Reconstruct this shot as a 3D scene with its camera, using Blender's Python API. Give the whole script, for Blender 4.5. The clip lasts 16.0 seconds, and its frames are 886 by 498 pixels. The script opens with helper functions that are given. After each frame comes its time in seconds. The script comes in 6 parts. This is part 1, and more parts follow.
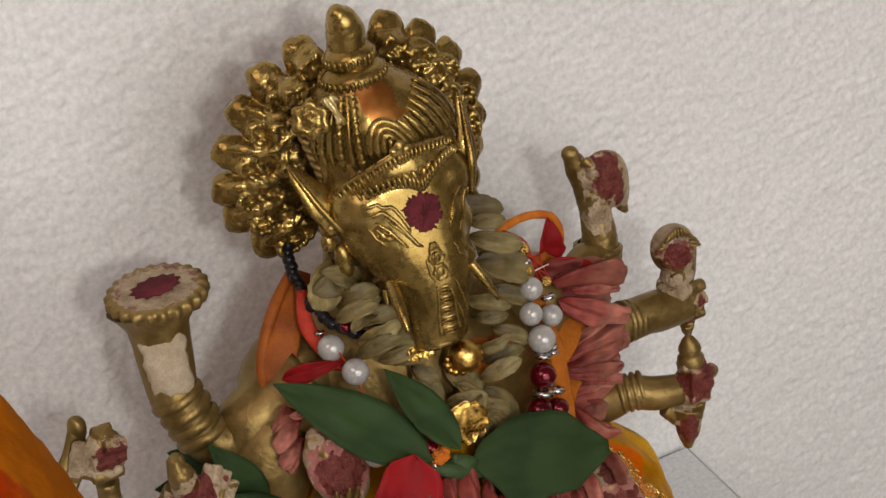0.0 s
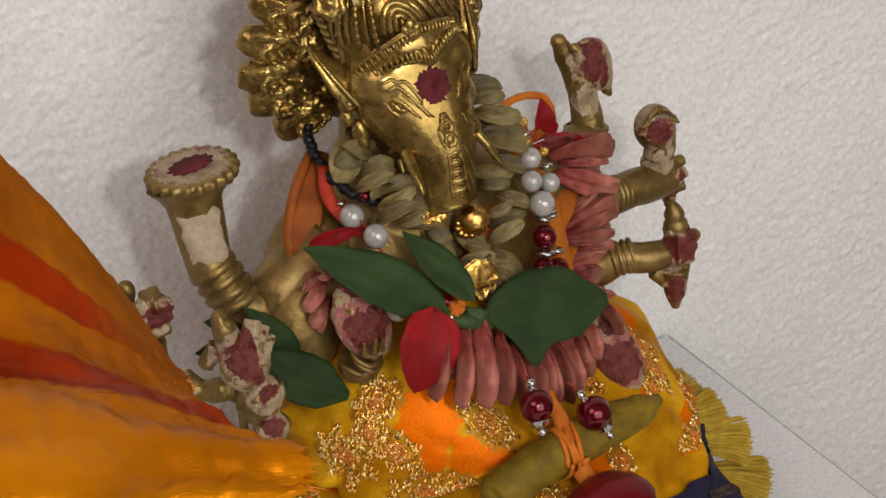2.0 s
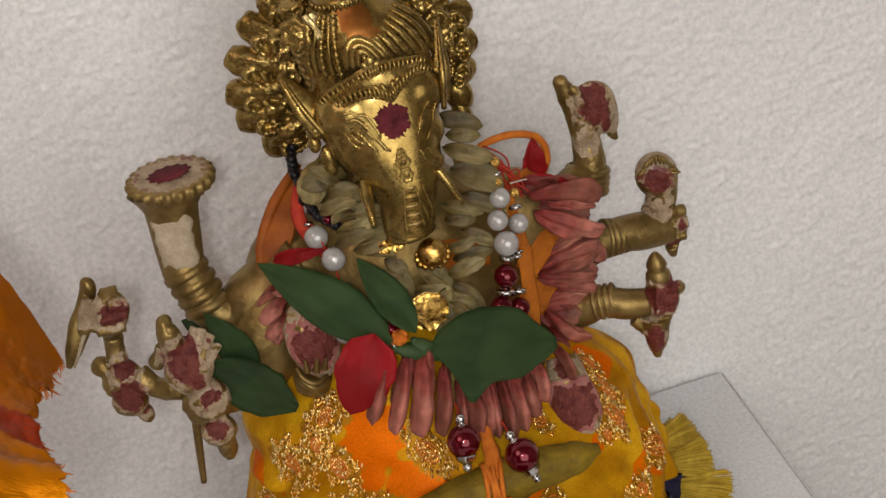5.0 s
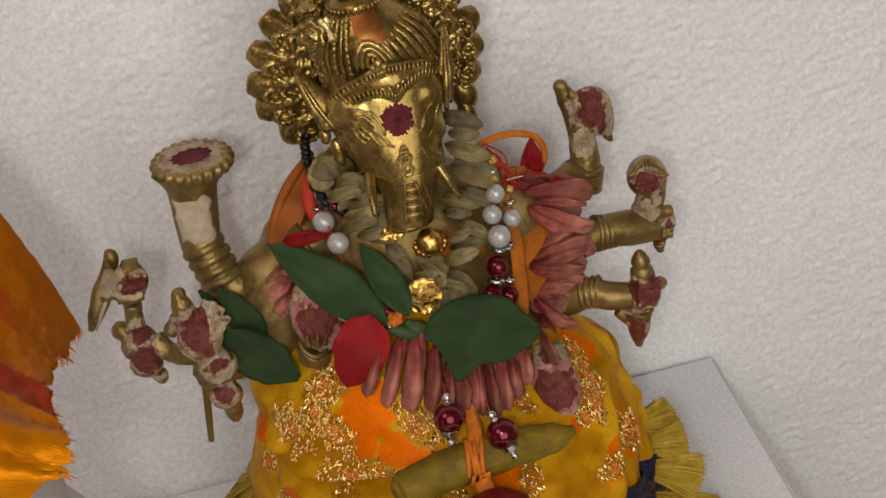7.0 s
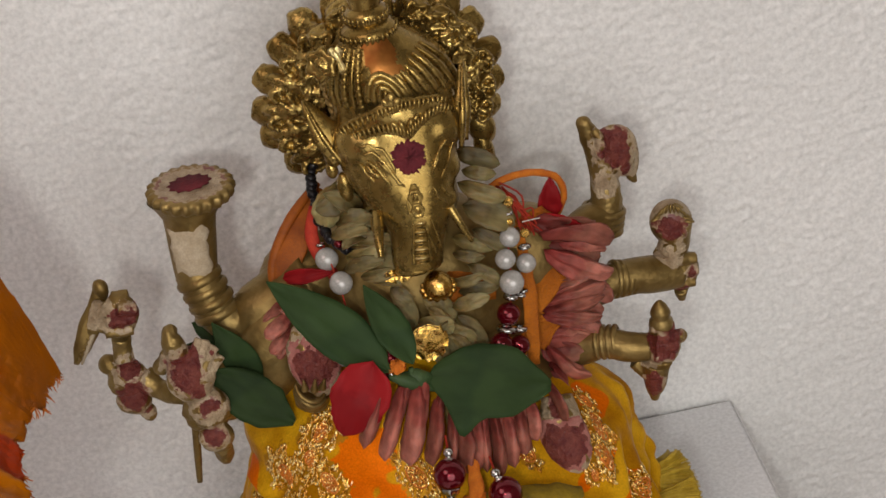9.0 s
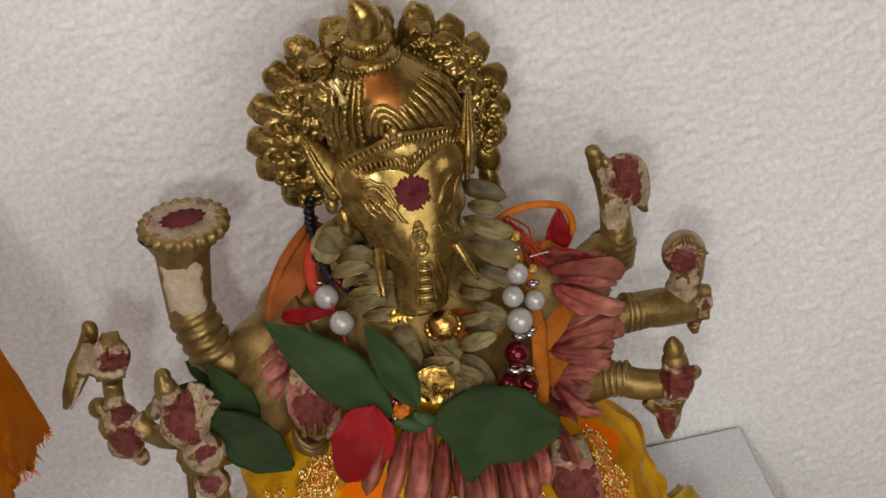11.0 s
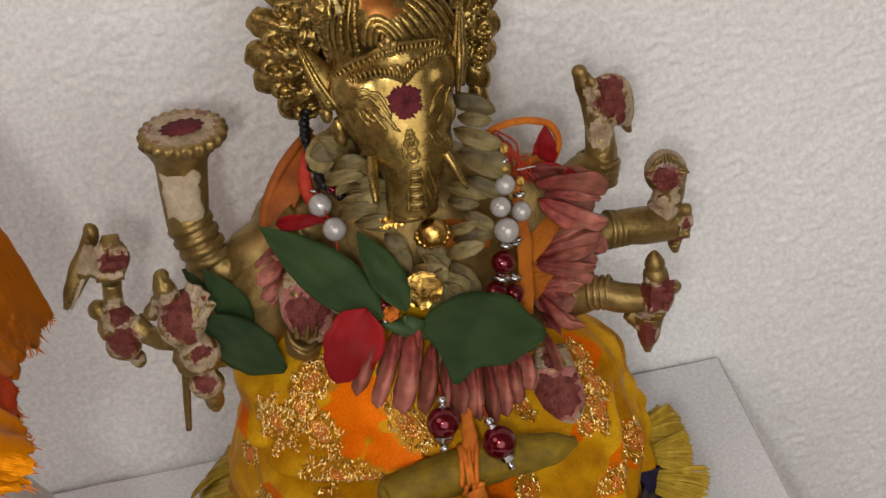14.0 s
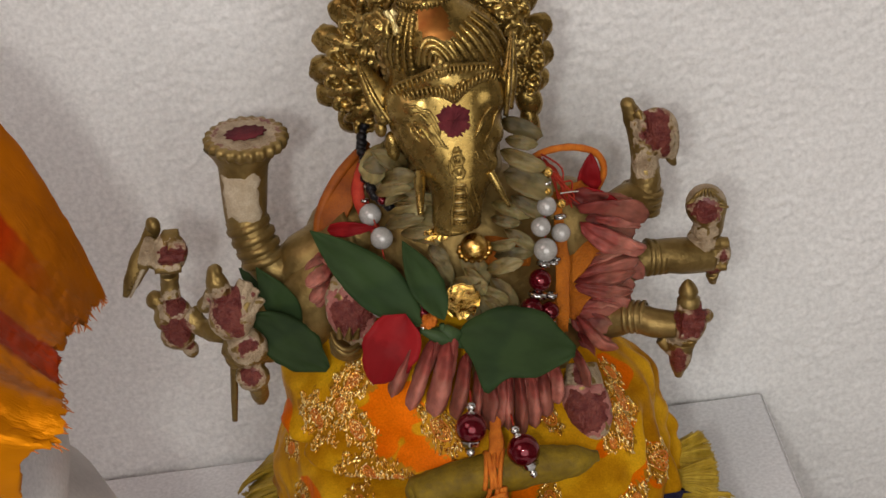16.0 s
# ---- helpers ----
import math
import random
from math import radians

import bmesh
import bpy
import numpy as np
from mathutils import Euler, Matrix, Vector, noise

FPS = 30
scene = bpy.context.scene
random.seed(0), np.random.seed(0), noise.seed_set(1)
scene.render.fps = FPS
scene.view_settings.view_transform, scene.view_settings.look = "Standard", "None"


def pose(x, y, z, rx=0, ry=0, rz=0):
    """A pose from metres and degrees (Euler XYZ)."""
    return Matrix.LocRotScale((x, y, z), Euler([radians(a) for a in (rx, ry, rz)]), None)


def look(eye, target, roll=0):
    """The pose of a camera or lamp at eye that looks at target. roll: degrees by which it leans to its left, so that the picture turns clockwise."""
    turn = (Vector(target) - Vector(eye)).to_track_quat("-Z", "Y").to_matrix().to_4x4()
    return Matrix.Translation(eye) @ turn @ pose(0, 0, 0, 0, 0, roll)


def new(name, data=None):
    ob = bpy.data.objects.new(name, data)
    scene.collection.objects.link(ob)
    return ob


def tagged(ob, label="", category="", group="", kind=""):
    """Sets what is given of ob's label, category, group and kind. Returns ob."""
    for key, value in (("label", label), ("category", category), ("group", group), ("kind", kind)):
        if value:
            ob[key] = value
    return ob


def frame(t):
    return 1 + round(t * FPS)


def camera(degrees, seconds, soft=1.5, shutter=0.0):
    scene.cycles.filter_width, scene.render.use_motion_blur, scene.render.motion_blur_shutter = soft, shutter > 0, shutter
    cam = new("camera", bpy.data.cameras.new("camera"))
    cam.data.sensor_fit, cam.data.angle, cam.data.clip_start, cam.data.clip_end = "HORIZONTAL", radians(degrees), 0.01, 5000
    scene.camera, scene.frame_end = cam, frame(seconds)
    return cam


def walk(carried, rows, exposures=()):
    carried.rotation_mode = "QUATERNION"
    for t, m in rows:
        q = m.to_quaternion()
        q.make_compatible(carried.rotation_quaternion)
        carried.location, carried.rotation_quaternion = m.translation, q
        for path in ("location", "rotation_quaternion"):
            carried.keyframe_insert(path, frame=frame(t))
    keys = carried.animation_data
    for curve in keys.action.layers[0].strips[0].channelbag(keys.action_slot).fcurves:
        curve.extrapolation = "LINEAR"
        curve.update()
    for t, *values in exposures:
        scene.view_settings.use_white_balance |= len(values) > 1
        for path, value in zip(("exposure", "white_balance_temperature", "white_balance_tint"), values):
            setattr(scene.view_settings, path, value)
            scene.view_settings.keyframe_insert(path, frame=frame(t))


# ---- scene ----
cam = camera(25.90, 16.0)
PATH = [
    (0, (-0.0466, -0.4704, 0.4129), (0.0783, -0.0640, 0.1496), -12.08),
    (0.5, (-0.0589, -0.4673, 0.4046), (0.0831, -0.0678, 0.1395), -12.14),
    (1, (-0.0723, -0.4794, 0.4063), (0.0738, -0.0807, 0.1424), -12.51),
    (1.5, (-0.0841, -0.5007, 0.4077), (0.0609, -0.1016, 0.1438), -12.84),
    (2, (-0.0881, -0.5166, 0.4102), (0.0513, -0.1151, 0.1467), -13.22),
    (2.5, (-0.0738, -0.5262, 0.4114), (0.0591, -0.1206, 0.1510), -13.23),
    (3, (-0.0485, -0.5257, 0.4153), (0.0711, -0.1152, 0.1561), -13.37),
    (3.5, (-0.0239, -0.5202, 0.4101), (0.0730, -0.1026, 0.1528), -13.50),
    (4, (-0.0007, -0.5223, 0.4020), (0.0713, -0.0990, 0.1457), -14.06),
    (4.2, (0.0053, -0.5271, 0.4013), (0.0706, -0.1011, 0.1479), -14.21),
    (6.3, (0.0409, -0.5959, 0.4449), (0.0640, -0.1703, 0.1835), -13.28),
    (6.5, (0.0414, -0.5971, 0.4463), (0.0644, -0.1719, 0.1843), -13.10),
    (7, (0.0437, -0.5892, 0.4437), (0.0666, -0.1657, 0.1790), -12.64),
    (7.5, (0.0430, -0.5744, 0.4421), (0.0637, -0.1504, 0.1779), -12.37),
    (8, (0.0473, -0.5635, 0.4396), (0.0668, -0.1403, 0.1740), -11.86),
    (8.5, (0.0534, -0.5541, 0.4410), (0.0705, -0.1327, 0.1725), -11.25),
    (9, (0.0530, -0.5508, 0.4446), (0.0689, -0.1311, 0.1733), -10.70),
    (9.2, (0.0503, -0.5507, 0.4445), (0.0665, -0.1306, 0.1738), -10.45),
    (11.3, (0.0516, -0.5201, 0.4465), (0.0702, -0.1061, 0.1667), -10.79),
    (11.5, (0.0496, -0.5201, 0.4431), (0.0673, -0.1073, 0.1615), -10.86),
    (12, (0.0502, -0.5308, 0.4414), (0.0681, -0.1186, 0.1588), -11.18),
    (12.5, (0.0526, -0.5369, 0.4375), (0.0729, -0.1243, 0.1558), -11.18),
    (13, (0.0590, -0.5395, 0.4325), (0.0833, -0.1275, 0.1502), -10.62),
    (13.5, (0.0535, -0.5397, 0.4354), (0.0770, -0.1269, 0.1543), -10.12),
    (14, (0.0438, -0.5501, 0.4363), (0.0670, -0.1349, 0.1588), -9.63),
    (14.5, (0.0395, -0.5734, 0.4440), (0.0603, -0.1560, 0.1697), -9.17),
    (15, (0.0437, -0.5801, 0.4482), (0.0618, -0.1601, 0.1776), -8.65),
    (15.5, (0.0444, -0.5763, 0.4440), (0.0535, -0.1534, 0.1774), -8.31),
    (16, (0.0635, -0.5799, 0.4409), (0.0583, -0.1553, 0.1768), -7.99),
]
# the phone's own small swings of exposure
EXPOSURES = [(0, 0.03), (1.5, 0.06), (2.5, 0.07), (3, 0.08), (3.5, 0.0), (4.2, 0.0), (6.3, -0.04), (9.2, -0.03), (11.5, 0.0), (12.5, 0.03), (13, 0.11), (13.5, 0.03), (14, 0.0), (15, -0.02), (16, -0.08)]
walk(cam, [(t, look(eye, target, roll)) for t, eye, target, roll in PATH], EXPOSURES)

# ---- world and lamps ----
world = bpy.data.worlds.new("room_air")
world.use_nodes = True
world.node_tree.nodes["Background"].inputs["Color"].default_value = (1.0, 0.95, 0.9, 1)
world.node_tree.nodes["Background"].inputs["Strength"].default_value = 0.03
scene.world = world


def area_lamp(name, eye, target, size, watts, color):
    data = bpy.data.lights.new(name, "AREA")
    data.shape, data.size, data.energy, data.color = "DISK", size, watts, color
    lamp = new(name, data)
    lamp.matrix_world = look(eye, target)
    return lamp


# the phone's torch beside the lens, a broad added lamp for unseen room light behind the camera, and an added pinkish
# fill high on the west
area_lamp("phone_torch", (0.0, -0.66, 0.47), (0.05, -0.08, 0.13), 0.040, 1.0, (1.0, 0.985, 0.92))
area_lamp("window_light", (0.30, -2.35, 0.80), (0.06, 0.0, 0.1), 2.2, 32.0, (1.0, 0.975, 0.95))
area_lamp("ceiling_bulb", (-0.70, -0.9, 1.50), (0.0, -0.1, 0.0), 0.9, 6.0, (1.0, 0.78, 0.74))


# ---- materials ----
def nodes_of(name):
    m = bpy.data.materials.new(name)
    m.use_nodes = True
    t = m.node_tree
    return m, t, t.nodes["Principled BSDF"]


def link(t, a, b):
    t.links.new(a, b)


def noise_node(t, scale, detail=4.0, rough=0.55, coords="Object"):
    c = t.nodes.new("ShaderNodeTexCoord")
    n = t.nodes.new("ShaderNodeTexNoise")
    n.inputs["Scale"].default_value, n.inputs["Detail"].default_value, n.inputs["Roughness"].default_value = scale, detail, rough
    link(t, c.outputs[coords], n.inputs["Vector"])
    return n


def ramp_node(t, source, stops):
    r = t.nodes.new("ShaderNodeValToRGB")
    e = r.color_ramp.elements
    e[0].position, e[0].color = stops[0][0], (*stops[0][1], 1)
    e[1].position, e[1].color = stops[-1][0], (*stops[-1][1], 1)
    for p, c in stops[1:-1]:
        k = e.new(p)
        k.color = (*c, 1)
    link(t, source, r.inputs["Fac"])
    return r


def mix_node(t, fac, a, b, kind="MIX"):
    m = t.nodes.new("ShaderNodeMix")
    m.data_type, m.blend_type = "RGBA", kind
    for socket, value in ((m.inputs["Factor"], fac), (m.inputs["A"], a), (m.inputs["B"], b)):
        if isinstance(value, (int, float)):
            socket.default_value = value
        elif isinstance(value, tuple):
            socket.default_value = (*value, 1)
        else:
            link(t, value, socket)
    return m.outputs["Result"]


def bump_node(t, height, strength, distance, into):
    b = t.nodes.new("ShaderNodeBump")
    b.inputs["Strength"].default_value, b.inputs["Distance"].default_value = strength, distance
    link(t, height, b.inputs["Height"])
    link(t, b.outputs["Normal"], into.inputs["Normal"])
    return b


def surface(name, dark, light, rough=0.5, metal=0.0, scale=200.0, fine=1500.0, bump=0.3, depth=0.0004, spread=0.0, sub=0.0, coat=0.0, gloss=0.25):
    """Two colours mixed by noise of two sizes, with a fine relief; spread varies each piece."""
    m, t, p = nodes_of(name)
    big, small = noise_node(t, scale), noise_node(t, fine, 3.0)
    colour = ramp_node(t, big.outputs["Fac"], [(0.32, dark), (0.68, light)]).outputs["Color"]
    grain = ramp_node(t, small.outputs["Fac"], [(0.3, (0.78, 0.78, 0.78)), (0.7, (1.0, 1.0, 1.0))]).outputs["Color"]
    colour = mix_node(t, 1.0, colour, grain, "MULTIPLY")
    if spread:
        info = t.nodes.new("ShaderNodeObjectInfo")
        v = ramp_node(t, info.outputs["Random"], [(0.0, (1 - spread, 1 - spread, 1 - spread)), (1.0, (1.0, 1.0, 1.0))])
        colour = mix_node(t, 1.0, colour, v.outputs["Color"], "MULTIPLY")
    link(t, colour, p.inputs["Base Color"])
    p.inputs["Metallic"].default_value = metal
    rr = ramp_node(t, small.outputs["Fac"], [(0.3, (rough * 0.8,) * 3), (0.7, (min(1, rough * 1.2),) * 3)])
    link(t, rr.outputs["Color"], p.inputs["Roughness"])
    p.inputs["Specular IOR Level"].default_value = gloss
    p.inputs["Subsurface Weight"].default_value = sub
    p.inputs["Subsurface Scale"].default_value = 0.002
    p.inputs["Coat Weight"].default_value = coat
    bump_node(t, small.outputs["Fac"], bump, depth, p)
    return m


wall_paint = surface("wall_paint", (0.84, 0.83, 0.82), (0.90, 0.89, 0.88), 0.75, scale=9, fine=600, bump=0.22, depth=0.0005)
# unseen room surfaces, kept dark to cut bounce light and darken brass reflections
darkened_room = surface("darkened_room", (0.30, 0.26, 0.21), (0.38, 0.33, 0.27), 0.8, scale=4, fine=300)
shelf_paint = surface("shelf_paint", (0.80, 0.80, 0.82), (0.86, 0.86, 0.88), 0.45, scale=12, fine=700, bump=0.02, depth=0.0002)
edge_grey = surface("edge_grey", (0.70, 0.70, 0.70), (0.78, 0.78, 0.78), 0.6, scale=40, fine=500)
floor_wood = surface("floor_wood", (0.16, 0.10, 0.06), (0.26, 0.17, 0.10), 0.5, scale=6, fine=90)
brass = surface("brass", (0.205, 0.125, 0.029), (0.42, 0.29, 0.090), 0.275, 0.87, scale=85, fine=420, bump=0.22, depth=0.0005)
stained_brass = surface("stained_brass", (0.21, 0.052, 0.008), (0.33, 0.145, 0.03), 0.36, 0.70, scale=90, fine=420, bump=0.12, depth=0.0005)
bright_brass = surface("bright_brass", (0.74, 0.56, 0.22), (0.90, 0.74, 0.38), 0.32, 1.0, scale=150, fine=900, bump=0.3)
dull_brass = surface("dull_brass", (0.20, 0.124, 0.036), (0.33, 0.228, 0.082), 0.43, 0.72, scale=95, fine=520, bump=0.5, depth=0.0005)
cream_paste = surface("cream_paste", (0.40, 0.31, 0.20), (0.56, 0.46, 0.33), 0.8, scale=250, fine=1600, bump=0.5)
maroon_paste = surface("maroon_paste", (0.095, 0.012, 0.019), (0.16, 0.023, 0.028), 0.85, scale=300, fine=2200, bump=0.8)
worn_maroon = surface("worn_maroon", (0.098, 0.011, 0.010), (0.20, 0.048, 0.034), 0.40, scale=420, fine=1100, bump=1.0, depth=0.0009, gloss=0.28)
worn_cream = surface("worn_cream", (0.27, 0.185, 0.105), (0.50, 0.385, 0.25), 0.48, scale=300, fine=1100, bump=0.9, depth=0.0009, gloss=0.4)
pink_paste = surface("pink_paste", (0.26, 0.075, 0.065), (0.46, 0.20, 0.165), 0.75, scale=220, fine=1500, bump=0.6)
patchy_m, pt, pp = nodes_of("patchy_paste")
_n = noise_node(pt, 150, 6.0, 0.62)
_c = ramp_node(pt, _n.outputs["Fac"], [(0.38, (0.15, 0.032, 0.026)), (0.43, (0.22, 0.10, 0.060)), (0.475, (0.37, 0.27, 0.175)), (0.515, (0.33, 0.235, 0.14)), (0.55, (0.25, 0.155, 0.055))])
link(pt, _c.outputs["Color"], pp.inputs["Base Color"])
_k = ramp_node(pt, _n.outputs["Fac"], [(0.52, (0.0, 0.0, 0.0)), (0.56, (0.95, 0.95, 0.95))])
link(pt, _k.outputs["Color"], pp.inputs["Metallic"])
pp.inputs["Roughness"].default_value = 0.45
bump_node(pt, _n.outputs["Fac"], 0.6, 0.0006, pp)
gold_leaf = surface("gold_leaf", (0.75, 0.42, 0.07), (0.95, 0.62, 0.18), 0.18, 1.0, scale=300, fine=1400, bump=0.5)
zari, zt, zp = nodes_of("zari_thread")
_geo = zt.nodes.new("ShaderNodeNewGeometry")
_zc = ramp_node(zt, _geo.outputs["Random Per Island"], [(0.0, (0.36, 0.15, 0.010)), (0.25, (0.74, 0.36, 0.035)), (0.60, (1.0, 0.64, 0.15)), (1.0, (1.0, 0.84, 0.42))])
_zn = noise_node(zt, 2500, 2.0)
_zg = ramp_node(zt, _zn.outputs["Fac"], [(0.3, (0.8, 0.8, 0.8)), (0.7, (1.0, 1.0, 1.0))])
link(zt, mix_node(zt, 1.0, _zc.outputs["Color"], _zg.outputs["Color"], "MULTIPLY"), zp.inputs["Base Color"])
zp.inputs["Metallic"].default_value, zp.inputs["Roughness"].default_value = 0.90, 0.24
silver = surface("silver", (0.45, 0.44, 0.42), (0.80, 0.79, 0.77), 0.16, 1.0, scale=2, fine=8, bump=0.1)
pearl = surface("pearl", (0.40, 0.385, 0.36), (0.50, 0.485, 0.46), 0.10, 0.20, scale=1.5, fine=7, bump=0.02, coat=0.6, gloss=0.5)
red_bead = surface("red_bead", (0.11, 0.001, 0.006), (0.15, 0.003, 0.011), 0.15, 0.6, scale=2, fine=9, bump=0.02, coat=0.5)
black_bead = surface("black_bead", (0.005, 0.005, 0.006), (0.014, 0.012, 0.014), 0.3, scale=2, fine=8, bump=0.1)


def blade_surface(name, base, middle, tip, streak=0.55, spread=0.4, rough=0.5, gloss=0.25, sub=0.1, bump=0.5, veins=(2.2, 20.0, 9.0)):
    """For petals and leaves, whose length runs along their own x from 0 to 1: three colours along it, and veins."""
    m, t, p = nodes_of(name)
    c, mp, vein = t.nodes.new("ShaderNodeTexCoord"), t.nodes.new("ShaderNodeMapping"), t.nodes.new("ShaderNodeTexNoise")
    mp.inputs["Scale"].default_value = veins
    link(t, c.outputs["Object"], mp.inputs["Vector"])
    link(t, mp.outputs["Vector"], vein.inputs["Vector"])
    vein.inputs["Scale"].default_value, vein.inputs["Detail"].default_value = 1.0, 4.0
    info = t.nodes.new("ShaderNodeObjectInfo")
    sep, shift = t.nodes.new("ShaderNodeSeparateXYZ"), t.nodes.new("ShaderNodeMath")
    link(t, c.outputs["Object"], sep.inputs["Vector"])
    shift.operation = "MULTIPLY_ADD"
    patch = noise_node(t, 3.0, 3.0)
    link(t, patch.outputs["Fac"], shift.inputs[0])
    shift.inputs[1].default_value = 0.9
    link(t, sep.outputs["X"], shift.inputs[2])
    colour = ramp_node(t, shift.outputs["Value"], [(0.40, base), (0.85, middle), (1.25, tip)]).outputs["Color"]
    dark = 1 - streak
    colour = mix_node(t, 1.0, colour, ramp_node(t, vein.outputs["Fac"], [(0.32, (dark, dark, dark)), (0.62, (1.0, 1.0, 1.0))]).outputs["Color"], "MULTIPLY")
    low = 1 - spread
    colour = mix_node(t, 1.0, colour, ramp_node(t, info.outputs["Random"], [(0.0, (low, low * 0.95, low * 0.9)), (1.0, (1.0, 1.0, 1.0))]).outputs["Color"], "MULTIPLY")
    link(t, colour, p.inputs["Base Color"])
    p.inputs["Roughness"].default_value, p.inputs["Specular IOR Level"].default_value = rough, gloss
    p.inputs["Subsurface Weight"].default_value, p.inputs["Subsurface Scale"].default_value = sub, 0.002
    bump_node(t, vein.outputs["Fac"], bump, 0.0008, p)
    return m


cream_petal = blade_surface("cream_petal", (0.09, 0.058, 0.013), (0.24, 0.172, 0.058), (0.33, 0.262, 0.11), 0.45, 0.6, 0.5, 0.25, 0.15, 0.3, (2.5, 9.0, 5.0))
pink_petal = blade_surface("pink_petal", (0.17, 0.022, 0.019), (0.31, 0.072, 0.056), (0.49, 0.195, 0.138), 0.55, 0.45, 0.5, 0.15, 0.15, 0.5, (2.5, 7.0, 5.0))
pale_petal = blade_surface("pale_petal", (0.27, 0.040, 0.036), (0.40, 0.105, 0.080), (0.48, 0.170, 0.125), 0.45, 0.45, 0.5, 0.15, 0.15, 0.6, (5.0, 8.0, 7.0))
red_petal = blade_surface("red_petal", (0.32, 0.012, 0.016), (0.34, 0.014, 0.018), (0.24, 0.009, 0.012), 0.20, 0.2, 0.55, 0.10, 0.1, 0.3, (2.0, 3.5, 3.0))
leaf_green = blade_surface("leaf_green", (0.036, 0.066, 0.020), (0.025, 0.050, 0.017), (0.032, 0.060, 0.019), 0.32, 0.25, 0.65, 0.12, 0.0, 0.30, (3.0, 6.0, 4.0))
stem_green = surface("stem_green", (0.03, 0.06, 0.02), (0.06, 0.10, 0.035), 0.6, scale=200, fine=1300)
orange_cord = surface("orange_cord", (0.55, 0.13, 0.012), (0.75, 0.22, 0.02), 0.7, scale=300, fine=2500, bump=0.7)
orange_ribbon = surface("orange_ribbon", (0.34, 0.085, 0.005), (0.58, 0.17, 0.010), 0.75, scale=90, fine=1600, bump=0.9, depth=0.0006)
# darker copy of the orange ribbon: shade on its west end, put into the colour
shaded_ribbon = surface("shaded_ribbon", (0.22, 0.050, 0.005), (0.38, 0.10, 0.009), 0.6, scale=150, fine=1800)
red_cord = surface("red_cord", (0.35, 0.02, 0.012), (0.52, 0.05, 0.02), 0.6, scale=300, fine=2500, bump=0.7)
white_thread = surface("white_thread", (0.65, 0.60, 0.52), (0.80, 0.76, 0.7), 0.7)
turmeric = surface("turmeric_root", (0.13, 0.080, 0.004), (0.25, 0.16, 0.008), 0.65, scale=180, fine=800, bump=0.6, depth=0.0008)
weave_gold = surface("weave_gold", (0.03, 0.020, 0.03), (0.14, 0.09, 0.06), 0.45, 0.6, scale=900, fine=1800, bump=1.0, depth=0.0008)
navy_border = surface("navy_border", (0.006, 0.005, 0.028), (0.028, 0.020, 0.058), 0.55, scale=700, fine=1500, bump=1.0, depth=0.0008)
fringe_gold = surface("fringe_gold", (0.46, 0.29, 0.018), (0.66, 0.45, 0.050), 0.5, 0.05, scale=6, fine=40, spread=0.3)
white_glaze = surface("white_glaze", (0.55, 0.52, 0.53), (0.62, 0.6, 0.6), 0.35, scale=60, fine=900, bump=0.05)
red_satin = surface("red_satin", (0.10, 0.001, 0.004), (0.19, 0.003, 0.009), 0.35, scale=120, fine=1800)

# yellow brocade with orange blocks and gold woven blossoms, laid out on the cloth
robe_cloth, rt, rp = nodes_of("yellow_brocade")
_o, _d = rt.nodes.new("ShaderNodeAttribute"), rt.nodes.new("ShaderNodeAttribute")
_o.attribute_name, _d.attribute_name = "orange_block", "gold_block"
_w, _big = noise_node(rt, 1800, 2.0), noise_node(rt, 60, 3.0)
_fine = noise_node(rt, 700, 3.0)
_y = ramp_node(rt, _big.outputs["Fac"], [(0.34, (0.40, 0.160, 0.004)), (0.50, (0.57, 0.262, 0.006)), (0.64, (0.76, 0.40, 0.012))])
_r = ramp_node(rt, _big.outputs["Fac"], [(0.3, (0.66, 0.115, 0.001)), (0.7, (0.82, 0.175, 0.002))])
_om = ramp_node(rt, _o.outputs["Fac"], [(0.48, (0.0, 0.0, 0.0)), (0.52, (1.0, 1.0, 1.0))])
_c = mix_node(rt, _om.outputs["Color"], _y.outputs["Color"], _r.outputs["Color"])
_add = rt.nodes.new("ShaderNodeMath")
_add.operation = "MULTIPLY_ADD"
link(rt, _fine.outputs["Fac"], _add.inputs[0])
_add.inputs[1].default_value = 0.7
link(rt, _d.outputs["Fac"], _add.inputs[2])
_dm = ramp_node(rt, _add.outputs["Value"], [(0.72, (0.0, 0.0, 0.0)), (0.80, (1.0, 1.0, 1.0))])
_c = mix_node(rt, _dm.outputs["Color"], _c, (0.42, 0.190, 0.012))
_g = ramp_node(rt, _w.outputs["Fac"], [(0.3, (0.75, 0.75, 0.75)), (0.7, (1.0, 1.0, 1.0))])
link(rt, mix_node(rt, 1.0, _c, _g.outputs["Color"], "MULTIPLY"), rp.inputs["Base Color"])
_mm = ramp_node(rt, _add.outputs["Value"], [(0.72, (0.16, 0.16, 0.16)), (0.80, (0.25, 0.25, 0.25))])
link(rt, _mm.outputs["Color"], rp.inputs["Metallic"])
rp.inputs["Roughness"].default_value = 0.36
rp.inputs["Specular IOR Level"].default_value = 0.02
bump_node(rt, _w.outputs["Fac"], 0.15, 0.0003, rp)

